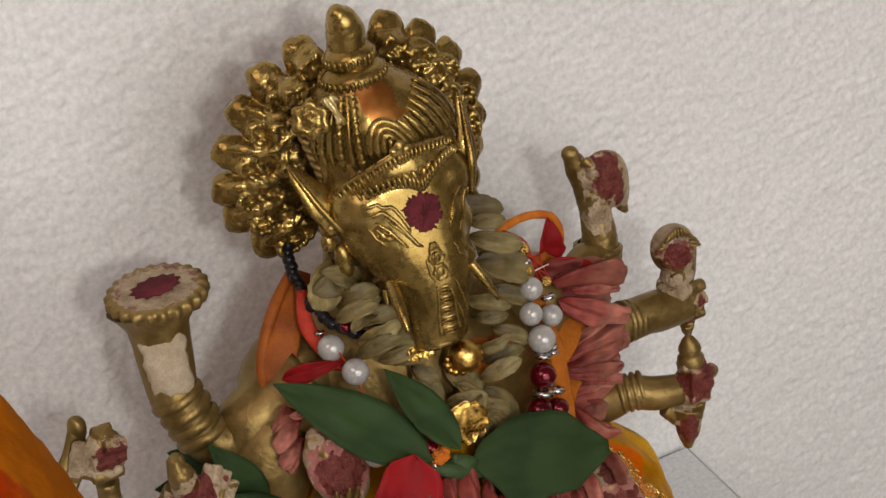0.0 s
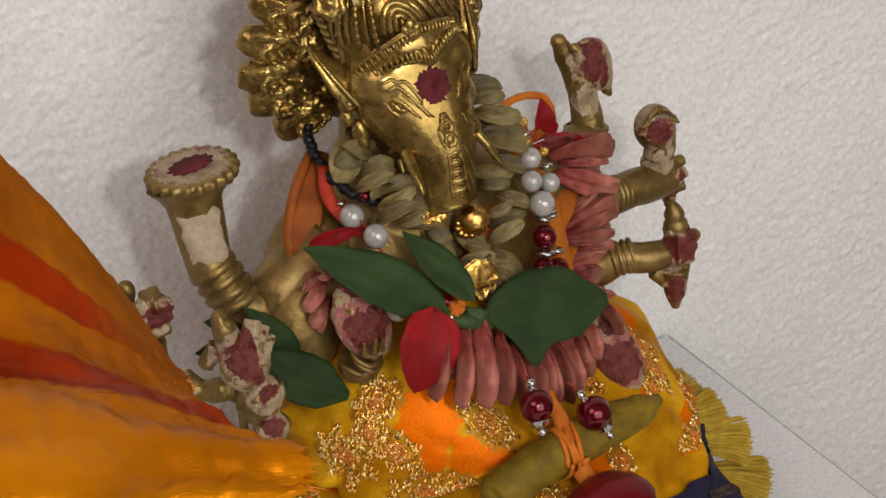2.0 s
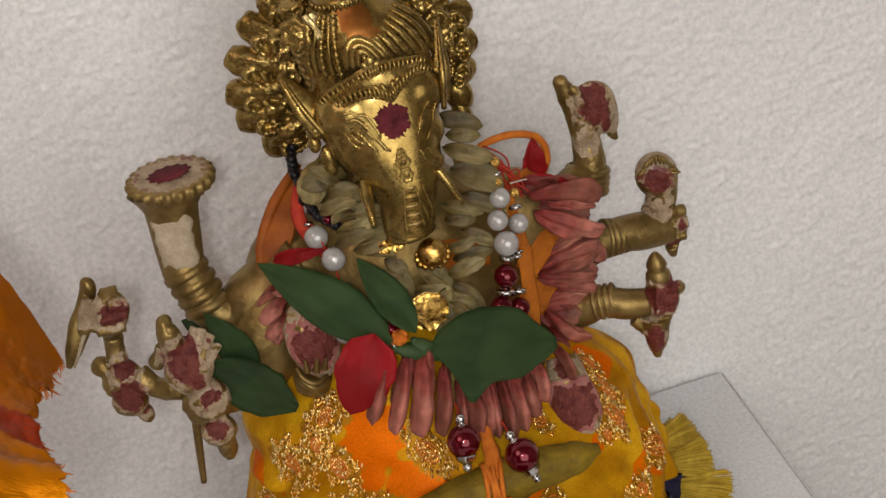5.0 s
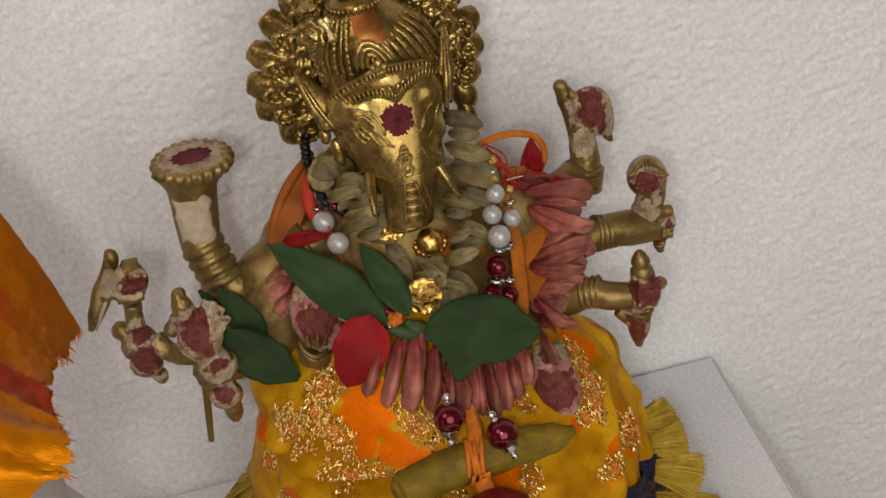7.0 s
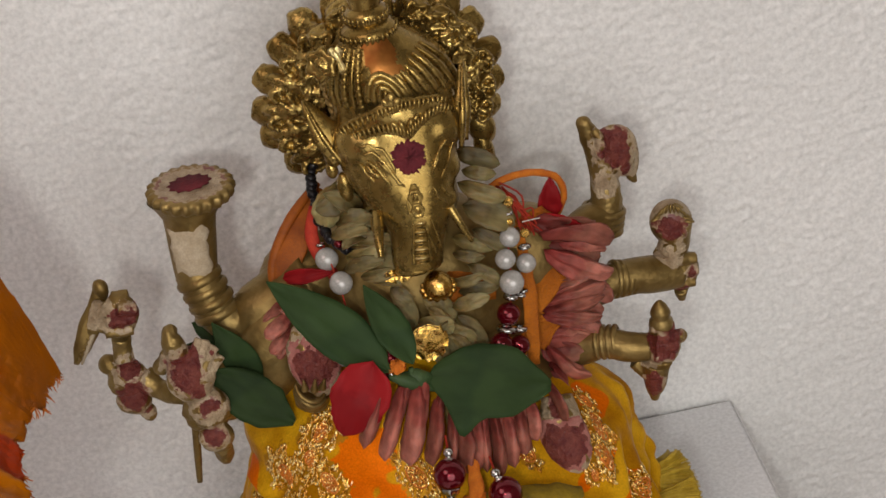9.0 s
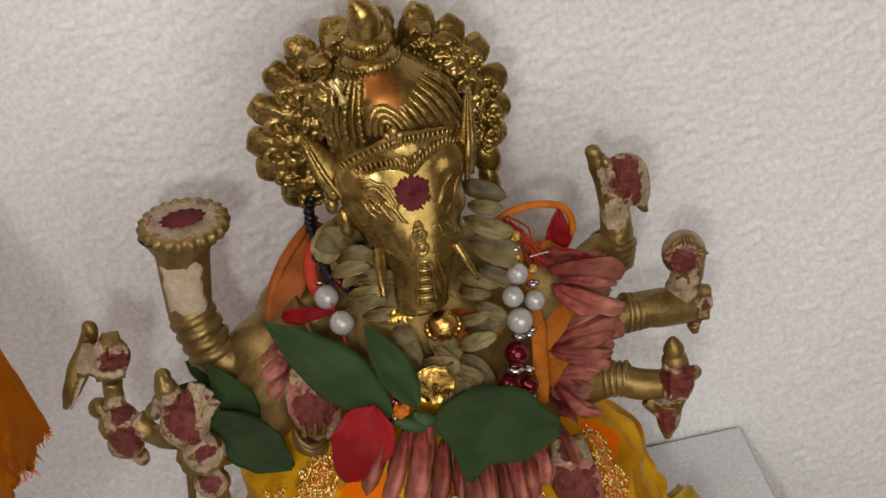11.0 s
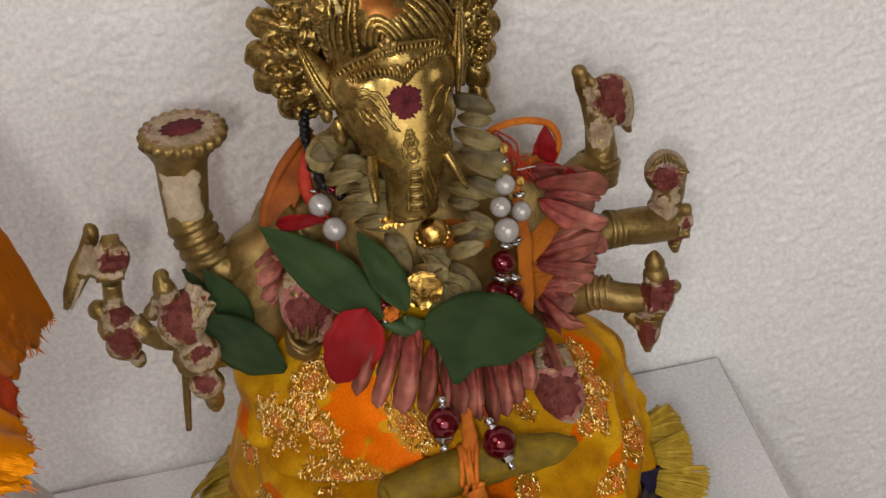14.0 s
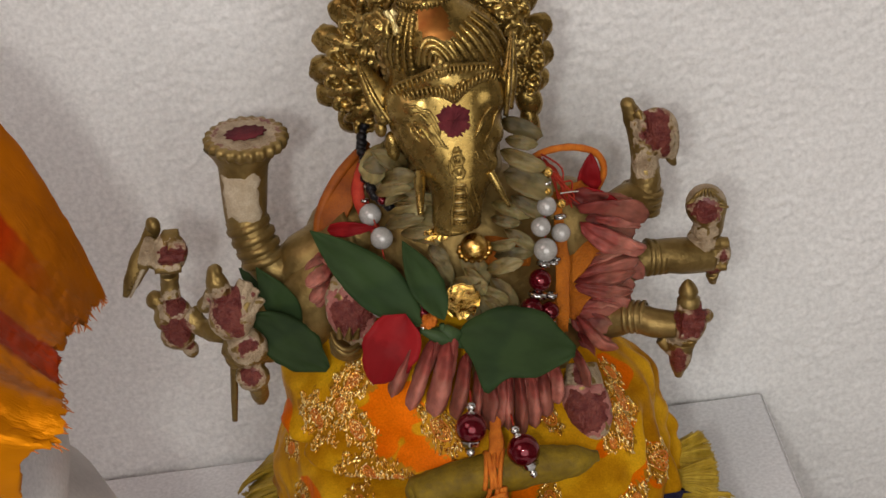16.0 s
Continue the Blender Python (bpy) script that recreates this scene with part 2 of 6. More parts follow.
# orange satin with red bands that run along the hem
shawl_cloth, st, sp = nodes_of("orange_satin")
_uv = st.nodes.new("ShaderNodeUVMap")
_sep = st.nodes.new("ShaderNodeSeparateXYZ")
link(st, _uv.outputs["UV"], _sep.inputs["Vector"])
_wob = noise_node(st, 25, 2.0)
_sum = st.nodes.new("ShaderNodeMath")
_sum.operation = "MULTIPLY_ADD"
link(st, _wob.outputs["Fac"], _sum.inputs[0])
_sum.inputs[1].default_value = 0.05
link(st, _sep.outputs["Y"], _sum.inputs[2])
_or, _rd = (0.47, 0.132, 0.002), (0.38, 0.036, 0.002)
_b = ramp_node(st, _sum.outputs["Value"], [(0.0, _or), (0.440, _or), (0.453, _rd), (0.585, _rd), (0.612, (0.60, 0.185, 0.002)), (1.0, (0.68, 0.24, 0.003))])
_m1 = ramp_node(st, _sum.outputs["Value"], [(0.222, (0.0, 0.0, 0.0)), (0.232, (1.0, 1.0, 1.0)), (0.313, (1.0, 1.0, 1.0)), (0.323, (0.0, 0.0, 0.0))])
_mu = ramp_node(st, _sep.outputs["X"], [(0.20, (0.0, 0.0, 0.0)), (0.40, (1.0, 1.0, 1.0))])
_band = mix_node(st, 1.0, _m1.outputs["Color"], _mu.outputs["Color"], "MULTIPLY")
_b_all = mix_node(st, _band, _b.outputs["Color"], _rd)
_w = noise_node(st, 1500, 2.0)
_big = noise_node(st, 40, 3.0)
_g = ramp_node(st, _big.outputs["Fac"], [(0.3, (0.60, 0.55, 0.48)), (0.7, (1.0, 1.0, 1.0))])
link(st, mix_node(st, 1.0, _b_all, _g.outputs["Color"], "MULTIPLY"), sp.inputs["Base Color"])
_shine = ramp_node(st, _sum.outputs["Value"], [(0.60, (0.20, 0.20, 0.20)), (0.66, (0.45, 0.45, 0.45))])
link(st, _shine.outputs["Color"], sp.inputs["Metallic"])
sp.inputs["Roughness"].default_value = 0.40
sp.inputs["Specular IOR Level"].default_value = 0.03
_map, _warp = st.nodes.new("ShaderNodeMapping"), st.nodes.new("ShaderNodeTexNoise")
_map.inputs["Scale"].default_value = (14.0, 260.0, 1.0)
link(st, _uv.outputs["UV"], _map.inputs["Vector"])
link(st, _map.outputs["Vector"], _warp.inputs["Vector"])
_warp.inputs["Scale"].default_value, _warp.inputs["Detail"].default_value = 1.0, 3.0
bump_node(st, mix_node(st, 0.65, _w.outputs["Fac"], _warp.outputs["Fac"]), 0.6, 0.0004, sp)


# ---- shape helpers ----
class Shape:
    """Collects vertices and faces of one mesh, with a material slot for each face."""

    def __init__(self):
        self.v, self.f, self.m = [], [], []

    def grid(self, rows, slot=0, closed=True, caps=False):
        """Joins rings of points; each ring has the same count."""
        base, n = len(self.v), len(rows[0])
        for ring in rows:
            self.v.extend(tuple(p) for p in ring)
        for i in range(len(rows) - 1):
            for j in range(n if closed else n - 1):
                k = (j + 1) % n
                self.f.append((base + i * n + j, base + i * n + k, base + (i + 1) * n + k, base + (i + 1) * n + j))
                self.m.append(slot)
        if caps:
            self.f.append(tuple(base + j for j in reversed(range(n))))
            self.f.append(tuple(base + (len(rows) - 1) * n + j for j in range(n)))
            self.m += [slot, slot]

    def ball(self, c, r, turn=(0, 0, 0), slot=0, seg=18, rings=11, rough=0.0, power=1.0):
        c, e = Vector(c), Euler([radians(a) for a in turn]).to_matrix()
        r = (r, r, r) if isinstance(r, (int, float)) else r
        rows = []
        for i in range(rings + 1):
            a = math.pi * (i / rings) - math.pi / 2
            ring = []
            for j in range(seg):
                b = math.tau * j / seg
                ca, sa = max(math.cos(a), 0.02) ** power, math.sin(a)
                p = Vector((r[0] * ca * math.cos(b), r[1] * ca * math.sin(b), r[2] * sa))
                q = c + e @ p
                if rough:
                    q += (e @ p).normalized() * rough * noise.noise(q * 260)
                ring.append(q)
            rows.append(ring)
        self.grid(rows, slot, True, True)

    def tube(self, pts, radii, seg=14, slot=0, flat=1.0, steps=5, rings=0.0, count=0, rough=0.0, up=(0, -0.6, 0.8)):
        """A tube along a smooth curve through pts; flat squeezes it along its second axis; rings adds count ridges."""
        pts = [Vector(p) for p in pts]
        path, rad = [], []
        for i in range(len(pts) - 1):
            p0, p1, p2, p3 = pts[max(i - 1, 0)], pts[i], pts[i + 1], pts[min(i + 2, len(pts) - 1)]
            for s in range(steps if i < len(pts) - 2 else steps + 1):
                u = s / steps
                path.append(0.5 * (2 * p1 + (p2 - p0) * u + (2 * p0 - 5 * p1 + 4 * p2 - p3) * u * u + (3 * p1 - p0 - 3 * p2 + p3) * u ** 3))
                w = u * u * (3 - 2 * u)
                rad.append(radii[i] * (1 - w) + radii[i + 1] * w)
        rows = []
        for i, p in enumerate(path):
            d = (path[min(i + 1, len(path) - 1)] - path[max(i - 1, 0)]).normalized()
            side = d.cross(Vector(up))
            side = side.normalized() if side.length > 1e-4 else Vector((1, 0, 0))
            n = side.cross(d).normalized()
            r = rad[i]
            if count:
                r *= 1 + rings * math.cos(math.tau * count * i / (len(path) - 1))
            ring = []
            for j in range(seg):
                b = math.tau * j / seg
                q = p + side * (r * math.cos(b)) + n * (r * flat * math.sin(b))
                if rough:
                    q += (q - p) * rough * noise.noise(q * 300)
                ring.append(q)
            rows.append(ring)
        self.grid(rows, slot, True, True)

    def lathe(self, base, axis, profile, seg=28, slots=0, squash=1.0, scallop=0.0, lobes=0):
        """Turns a profile of (radius, height) round an axis; slots may be one number or one for each step."""
        q = Vector((0, 0, 1)).rotation_difference(Vector(axis).normalized())
        rows = []
        for r, h in profile:
            ring = []
            for j in range(seg):
                b = math.tau * j / seg
                k = max(r, 1e-5) * (1 + scallop * math.cos(lobes * b)) if lobes else max(r, 1e-5)
                ring.append(Vector(base) + q @ Vector((k * math.cos(b), k * squash * math.sin(b), h)))
            rows.append(ring)
        first = len(self.m)
        self.grid(rows)
        for i in range(len(profile) - 1):
            for j in range(seg):
                self.m[first + i * seg + j] = slots if isinstance(slots, int) else slots[i]

    def add(self, skin, slot=0):
        """Takes in the vertices and faces of a melted skin."""
        base = len(self.v)
        self.v.extend(skin[0])
        self.f.extend(tuple(base + i for i in f) for f in skin[1])
        self.m.extend([slot] * len(skin[1]))

    def mesh(self, name, materials):
        me = bpy.data.meshes.new(name)
        me.from_pydata(self.v, [], self.f)
        for m in materials:
            me.materials.append(m)
        me.polygons.foreach_set("material_index", self.m)
        me.polygons.foreach_set("use_smooth", [True] * len(self.f))
        me.update()
        return me


def fuse(shape, voxel=0.0005, soft=6, rough=0.0):
    """Melts the overlapping forms of a shape into one smooth skin."""
    me = shape.mesh("skin", [])
    ob = bpy.data.objects.new("skin", me)
    scene.collection.objects.link(ob)
    re = ob.modifiers.new("melt", "REMESH")
    re.mode, re.voxel_size = "VOXEL", voxel
    sm = ob.modifiers.new("soft", "SMOOTH")
    sm.factor, sm.iterations = 0.5, soft
    skin = bpy.data.meshes.new_from_object(ob.evaluated_get(bpy.context.evaluated_depsgraph_get()))
    v, f = [tuple(p.co) for p in skin.vertices], [tuple(p.vertices) for p in skin.polygons]
    if rough:
        v = [tuple(Vector(p) + rough * (noise.noise_vector(Vector(p) * 260) + 0.5 * noise.noise_vector(Vector(p) * 800))) for p in v]
    bpy.data.objects.remove(ob)
    for m in (me, skin):
        bpy.data.meshes.remove(m)
    return v, f


def thing(name, data, label, category, group="", kind=""):
    return tagged(new(name, data), label, category, group, kind)


def part(name, data, parent, m=None, label=""):
    ob = new(name, data)
    ob.parent = parent
    if m is not None:
        ob.matrix_local = m
    return tagged(ob, label)


def aim(base, tip, face=(0.0, -0.8, 0.6), width=1.0, depth=1.0):
    """A pose that lays a unit piece (length along x, face along z) from base to tip."""
    base, tip = Vector(base), Vector(tip)
    x = tip - base
    size = x.length
    x = x.normalized()
    z = Vector(face)
    z = (z - x * z.dot(x)).normalized()
    y = z.cross(x)
    m = Matrix((x, y, z)).transposed().to_4x4()
    return Matrix.Translation(base) @ m @ Matrix.Diagonal((size, size * width, size * depth, 1))


def blade(name, material, shape, curl=0.12, cup=0.2, thick=0.04, nx=12, ny=8, ripple=0.03, seed=0, lobe=0.0):
    """A petal or leaf of length 1 along x: shape(u) gives its half width; it has two faces and a rim."""
    s = Shape()
    rows_top = []
    for i in range(nx + 1):
        u = i / nx
        w = max(shape(u), 0.004)
        top, low = [], []
        for j in range(ny + 1):
            v = 2 * j / ny - 1
            h = curl * math.sin(math.pi * u * 0.9) + cup * w * (v * v) + ripple * noise.noise(Vector((u * 4 + seed * 7, v * 2, seed)))
            t = thick * (1 - 0.85 * v * v) * min(1.0, 4 * u + 0.15, 4 * (1 - u) + 0.15)
            edge = (1 + lobe * math.exp(-((u - 0.30) / 0.11) ** 2) if v < 0 else 1.0) + ripple * 2.0 * noise.noise(Vector((u * 9, v, seed + 3)))
            top.append(Vector((u, v * w * edge, h + t)))
            low.append(Vector((u, v * w * edge, h - t)))
        rows_top.append(top + low[::-1])
    s.grid(rows_top, 0, True, True)
    return s.mesh(name, [material])


def box(name, lo, hi, material, bevel=0.0):
    bm = bmesh.new()
    bmesh.ops.create_cube(bm, size=1)
    for v in bm.verts:
        v.co = Vector([lo[k] + (v.co[k] + 0.5) * (hi[k] - lo[k]) for k in range(3)])
    if bevel:
        bmesh.ops.bevel(bm, geom=bm.edges[:], offset=bevel, segments=3, affect="EDGES", profile=0.6)
    me = bpy.data.meshes.new(name)
    bm.to_mesh(me)
    bm.free()
    me.materials.append(material)
    return me


# ---- room ----
def plaster_wall():
    """The textured wall: a fine uneven face where the camera looks, plain towards the room's corners."""
    xs = np.concatenate([np.linspace(-1.6, -0.16, 10)[:-1], np.arange(-0.16, 0.36, 0.0009), np.linspace(0.36, 1.6, 9)])
    zs = np.concatenate([np.linspace(-0.75, -0.2, 6)[:-1], np.arange(-0.2, 0.33, 0.0009), np.linspace(0.33, 1.7, 9)])
    nx, nz = len(xs), len(zs)
    verts = []
    for z in zs:
        for x in xs:
            h = 0.0
            if -0.155 < x < 0.355 and -0.195 < z < 0.325:
                p = Vector(((x + 0.35 * z) * 250, (z - 0.2 * x) * 340, 2.0))
                h = 0.00045 * noise.noise(p) + 0.00035 * noise.noise(p * 1.9) - 0.0011 * max(0.0, 0.22 - abs(noise.noise(p * 0.6 + Vector((9, 3, 0))))) - 0.0006 * abs(noise.noise(p * 1.1 + Vector((1, 7, 0)))) + 0.0003 * noise.noise(p * 0.25)
            verts.append((x, h, z))
    idx = np.arange(nx * nz).reshape(nz, nx)
    faces = np.stack([idx[:-1, :-1], idx[:-1, 1:], idx[1:, 1:], idx[1:, :-1]], -1).reshape(-1, 4).tolist()
    b = len(verts)
    x0, x1, z0, z1 = -1.6, 1.6, -0.75, 1.7
    verts += [(x0, 0.1, z0), (x1, 0.1, z0), (x1, 0.1, z1), (x0, 0.1, z1)]
    c = [int(idx[0, 0]), int(idx[0, -1]), int(idx[-1, -1]), int(idx[-1, 0])]
    faces += [(b + 3, b + 2, b + 1, b), (c[0], b, b + 1, c[1]), (c[1], b + 1, b + 2, c[2]), (c[2], b + 2, b + 3, c[3]), (c[3], b + 3, b, c[0])]
    me = bpy.data.meshes.new("wall_north")
    me.from_pydata(verts, [], faces)
    me.polygons.foreach_set("use_smooth", [True] * len(faces))
    me.materials.append(wall_paint)
    return me


thing("wall_north", plaster_wall(), "off-white textured plaster wall behind the shelf", "wall", kind="structure")
# added room shell out of view; its dark tone shapes the reflections
thing("wall_east", box("wall_east", (1.6, -2.6, -0.75), (1.7, 0.1, 1.7), darkened_room), "plain unseen room wall, darkened to deepen the brass reflections", "wall", kind="structure")
thing("wall_west", box("wall_west", (-1.7, -2.6, -0.75), (-1.6, 0.1, 1.7), darkened_room), "plain unseen room wall, darkened to deepen the brass reflections", "wall", kind="structure")
thing("wall_south", box("wall_south", (-1.7, -2.7, -0.75), (1.7, -2.6, 1.7), darkened_room), "plain unseen room wall, darkened to deepen the brass reflections", "wall", kind="structure")
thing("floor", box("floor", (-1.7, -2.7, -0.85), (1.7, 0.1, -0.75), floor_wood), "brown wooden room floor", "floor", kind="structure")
thing("ceiling", box("ceiling", (-1.7, -2.7, 1.7), (1.7, 0.1, 1.8), darkened_room), "plain unseen ceiling, darkened to deepen the brass reflections", "ceiling", kind="structure")

table = thing("shelf_table", None, "white painted table top pushed against the textured wall", "table")
top_mesh = box("tabletop", (-0.62, -0.50, -0.022), (0.1667, -0.0022, 0.0), shelf_paint, 0.0012)
# added grey strip that stands for the shade line along the table's end
shade_strip_mesh = box("edge_trim", (0.1667, -0.4990, -0.0200), (0.1671, -0.0030, -0.0001), edge_grey)
# the end of the table is cut a little out of square
for me in (top_mesh, shade_strip_mesh):
    for v in me.vertices:
        if v.co.x > 0.1:
            v.co.x -= 0.035 * v.co.y
part("tabletop", top_mesh, table)
part("edge_trim", shade_strip_mesh, table, label="thin grey strip standing for the shade line at the edge")
for lx in (-0.60, 0.120):
    for ly in (-0.48, -0.06):
        part("leg", box("leg", (lx, ly, -0.75), (lx + 0.03, ly + 0.03, -0.022), shelf_paint, 0.002), table)


# ---- brass statue ----
def daub(s, base, axis, r0, r1, length, a0, a1):
    """A crust of cream paste on the front of a round stem, with an uneven rim."""
    q = Vector((0, 0, 1)).rotation_difference(axis)
    rows = []
    for i in range(13):
        u = i / 12
        ring = []
        for j in range(19):
            v = j / 18
            reach = 0.9 + 0.5 * noise.noise(Vector((v * 3.4, 1.5, r0 * 900))) if u > 0.5 else 0.9 + 0.5 * noise.noise(Vector((v * 3.2, 7.5, r0 * 900)))
            h = length * (0.5 + (u - 0.5) * reach)
            w = 1 + 0.35 * noise.noise(Vector((u * 6, 3.1 if v < 0.5 else 9.4, 2.0)))
            a = -math.pi / 2 + (a0 + a1) / 2 + (a1 - a0) * (v - 0.5) * w
            edge = min(1.0, 9 * min(u, 1 - u, v, 1 - v))
            r = r0 + (r1 - r0) * h / length - 0.0003 + 0.0007 * edge + 0.0002 * noise.noise(Vector((u * 9, v * 9, 4)))
            ring.append(base + q @ Vector((r * math.cos(a), r * math.sin(a), h)))
        rows.append(ring)
    s.grid(rows, 1, False)


def daubed(s, skin, spots, far=4):
    """Takes in a melted hand: maroon paste in each spot (centre, half width, half height), cream round it to a reach, bare metal beyond."""
    first = len(s.m)
    s.add(skin, 6)
    v = np.array(skin[0])
    for i, face in enumerate(skin[1]):
        p = v[list(face)].mean(0)
        wob = noise.noise(Vector(p) * 420) + 0.35 * noise.noise(Vector(p) * 900)
        slot = 6
        for c, rx, rz, cream in spots:
            dx, dy, dz = p[0] - c[0], p[1] - c[1], p[2] - c[2]
            if dy > 0.0085:
                continue
            core = math.sqrt((dx / rx) ** 2 + (dz / rz) ** 2) + 0.36 * wob
            if core < 1.0:
                slot = 8
                break
            rim = math.sqrt(dx * dx + dz * dz + 0.3 * dy * dy) / cream + 0.26 * wob
            if rim < 1.0 and slot == 6:
                slot = far if core < 1.35 and rx > 0.0008 else 9
        speck = noise.noise(Vector(p) * 460 + Vector((7, 3, 1)))
        if slot != 8 and speck > 0.42:
            slot = 6
        s.m[first + i] = slot


def brass_statue():
    """One mesh; slots: 0 brass, 1 cream paste, 2 maroon paste, 3 orange-stained brass, 4 patchy paste, 5 bright brass
    (foil scrap, painted highlight on the trunk), 6 dull brass, 7 pink, 8 worn maroon, 9 worn cream paste.
    """
    s = Shape()
    # fan of curled lobes behind the head
    hc = Vector((0.0620, -0.0580, 0.1830))
    s.lathe(hc + Vector((0, 0.006, 0)), (0, -1, 0.10), [(0.0, 0.0), (0.022, 0.0), (0.024, 0.002), (0.022, 0.004), (0.0, 0.006)], 40, 6)
    fan = Shape()
    for k, (tx, tz) in enumerate(((0.0318, 0.1660), (0.0262, 0.1768), (0.0252, 0.1860), (0.0283, 0.1968), (0.0348, 0.2066), (0.0428, 0.2136), (0.0540, 0.2176), (0.0672, 0.2186), (0.0786, 0.2165), (0.0872, 0.2105), (0.0938, 0.2025), (0.0981, 0.1912), (0.0978, 0.1815), (0.0955, 0.1727))):
        d = Vector((tx - hc.x, 0.0, tz - hc.z))
        length = d.length
        d = d / length
        across = Vector((d.z, 0, -d.x))
        east = k > 7
        bend = -0.0009 if not east else 0.0007
        at = lambda u, w, y: hc + d * (length * u) + across * (w + bend * math.sin(math.pi * u)) + Vector((0, y, 0))
        # blunt bean, a little notched at its end
        fan.tube([at(0.42, 0, -0.0030), at(0.62, 0, -0.0034), at(0.78, 0, -0.0026), at(0.90, 0.0003, -0.0014), at(0.97, 0.0006, -0.0004), at(1.0, 0.0008, 0.0)], [0.0030, 0.0043, 0.0048, 0.0045, 0.0036, 0.0022], 18, flat=0.80, up=(0, -1, 0))
        if east:
            # stacked cross-wise coils, each a wreath of grains round a seed
            for u0, wide, tall in ((0.86, 0.0034, 0.0017), (0.70, 0.0040, 0.0020), (0.55, 0.0040, 0.0018)):
                for i in range(13):
                    g = math.tau * i / 13
                    fan.ball(at(u0 + tall * math.cos(g) / length, wide * math.sin(g), -0.0062 - 0.0016 * (0.86 - u0) / 0.3), (0.00085, 0.0014, 0.00085), seg=8, rings=6)
                fan.ball(at(u0, 0, -0.0068 - 0.0016 * (0.86 - u0) / 0.3), (0.0012, 0.0011, 0.0009), seg=8, rings=6)
        else:
            # a long swelling over the upper half, and a beaded oval with a seed in it below
            fan.tube([at(0.95, 0.0012, -0.0030), at(0.84, 0.0026, -0.0058), at(0.70, 0.0031, -0.0072), at(0.56, 0.0026, -0.0076)], [0.0007, 0.0018, 0.0020, 0.0009], 10, up=(0, -1, 0))
            for i in range(15):
                g = math.tau * i / 15
                fan.ball(at(0.72 + 0.0056 * math.cos(g) / length, -0.0013 + 0.0024 * math.sin(g), -0.0072), (0.0011, 0.0013, 0.0010), seg=8, rings=6)
            fan.ball(at(0.72, -0.0013, -0.0076), (0.0021, 0.0012, 0.0008), (0, 20 * k, 0), seg=10, rings=6)
            fan.tube([at(0.93, -0.0016, -0.0030), at(0.84, -0.0030, -0.0040), at(0.70, -0.0038, -0.0046)], [0.0004, 0.0008, 0.0006], 8, up=(0, -1, 0))
    # knotted tresses that fill the root of the fan beside the crown
    for k, (x, y, z) in enumerate(((0.0440, -0.0690, 0.2010), (0.0432, -0.0690, 0.1960), (0.0437, -0.0695, 0.1912), (0.0490, -0.0690, 0.2085), (0.0555, -0.0665, 0.2130), (0.0760, -0.0660, 0.2105), (0.0815, -0.0665, 0.2060), (0.0848, -0.0670, 0.2005), (0.0870, -0.0670, 0.1940), (0.0875, -0.0670, 0.1880))):
        fan.ball((x, y + 0.0030, z), (0.0040, 0.0042, 0.0038), seg=12, rings=8, rough=0.0012)
        for i in range(7):
            g = math.tau * i / 7 + k
            fan.ball((x + 0.0027 * math.cos(g), y - 0.0006, z + 0.0022 * math.sin(g)), (0.0009, 0.0013, 0.0019), (0, 50 * i, 0), 0, 8, 6)
    s.add(fuse(fan, 0.00045, 2, 0.0004))
    # crown: ribbed dome
    top = Vector((0.0665, -0.0725, 0.1905))
    dome = ((0.0165, -0.0090), (0.0176, -0.0030), (0.0180, 0.0020), (0.0176, 0.0075), (0.0159, 0.0125), (0.0130, 0.0165), (0.0100, 0.0195), (0.0082, 0.0215))
    slope = Vector((-0.20, -0.15, 1.0))

    def reach(h):
        for (r0, h0), (r1, h1) in zip(dome, dome[1:]):
            if h <= h1:
                return r0 + (r1 - r0) * (h - h0) / (h1 - h0)
        return dome[-1][0]

    def crown(deg, h, out=0.0):
        """A point of the crown at an angle (270: front) and height."""
        r, g = reach(h) + out, radians(deg)
        return top + slope * h + Vector((r * math.cos(g), r * 0.97 * math.sin(g), 0))

    hs = [-0.0090 + 0.0305 * i / 30 for i in range(31)]
    first = len(s.m)
    s.grid([[crown(4 * j, h) for j in range(90)] for h in hs])
    for i in range(30):
        for j in range(90):
            g, h = 4 * j, hs[i]
            # orange powder rubbed over the front of the top
            wet = h + 0.006 * noise.noise(Vector((g * 0.05, h * 300, 3))) - 0.0115 - 0.00000055 * abs(g - 272) ** 3
            s.m[first + i * 90 + j] = 3 if wet > 0.0005 else 0
    for deg, beaded, low_h in ((196, 0, -0.004), (205, 1, -0.004), (214, 0, -0.002), (223, 1, 0.000), (232, 0, 0.002), (239, 1, 0.004)):
        pts = [crown(deg + 5 * max(0.0, (h - 0.008) / 0.012), h, 0.0003) for h in (low_h, 0.006, 0.010, 0.014, 0.0175, 0.0205)]
        s.tube(pts, [0.0011 if beaded else 0.0008] * 6, 8, steps=6, rings=0.30 if beaded else 0.0, count=11 if beaded else 0)
    for half, foot, rise, r in ((17.0, 0.0045, 0.0100, 0.0010), (11.5, 0.0050, 0.0080, 0.0010), (6.0, 0.0055, 0.0058, 0.0009)):
        arch = [crown(264 + half * math.sin(1.45 * u), foot + rise * math.cos(1.45 * u) ** 0.8, 0.0006) for u in (2 * i / 16 - 1 for i in range(17))]
        s.tube(arch, [r * 0.6] + [r] * 15 + [r * 0.6], 8, steps=3)
    s.ball(crown(264, 0.0082, 0.0006), (0.0009, 0.0010, 0.0022), seg=10, rings=8)
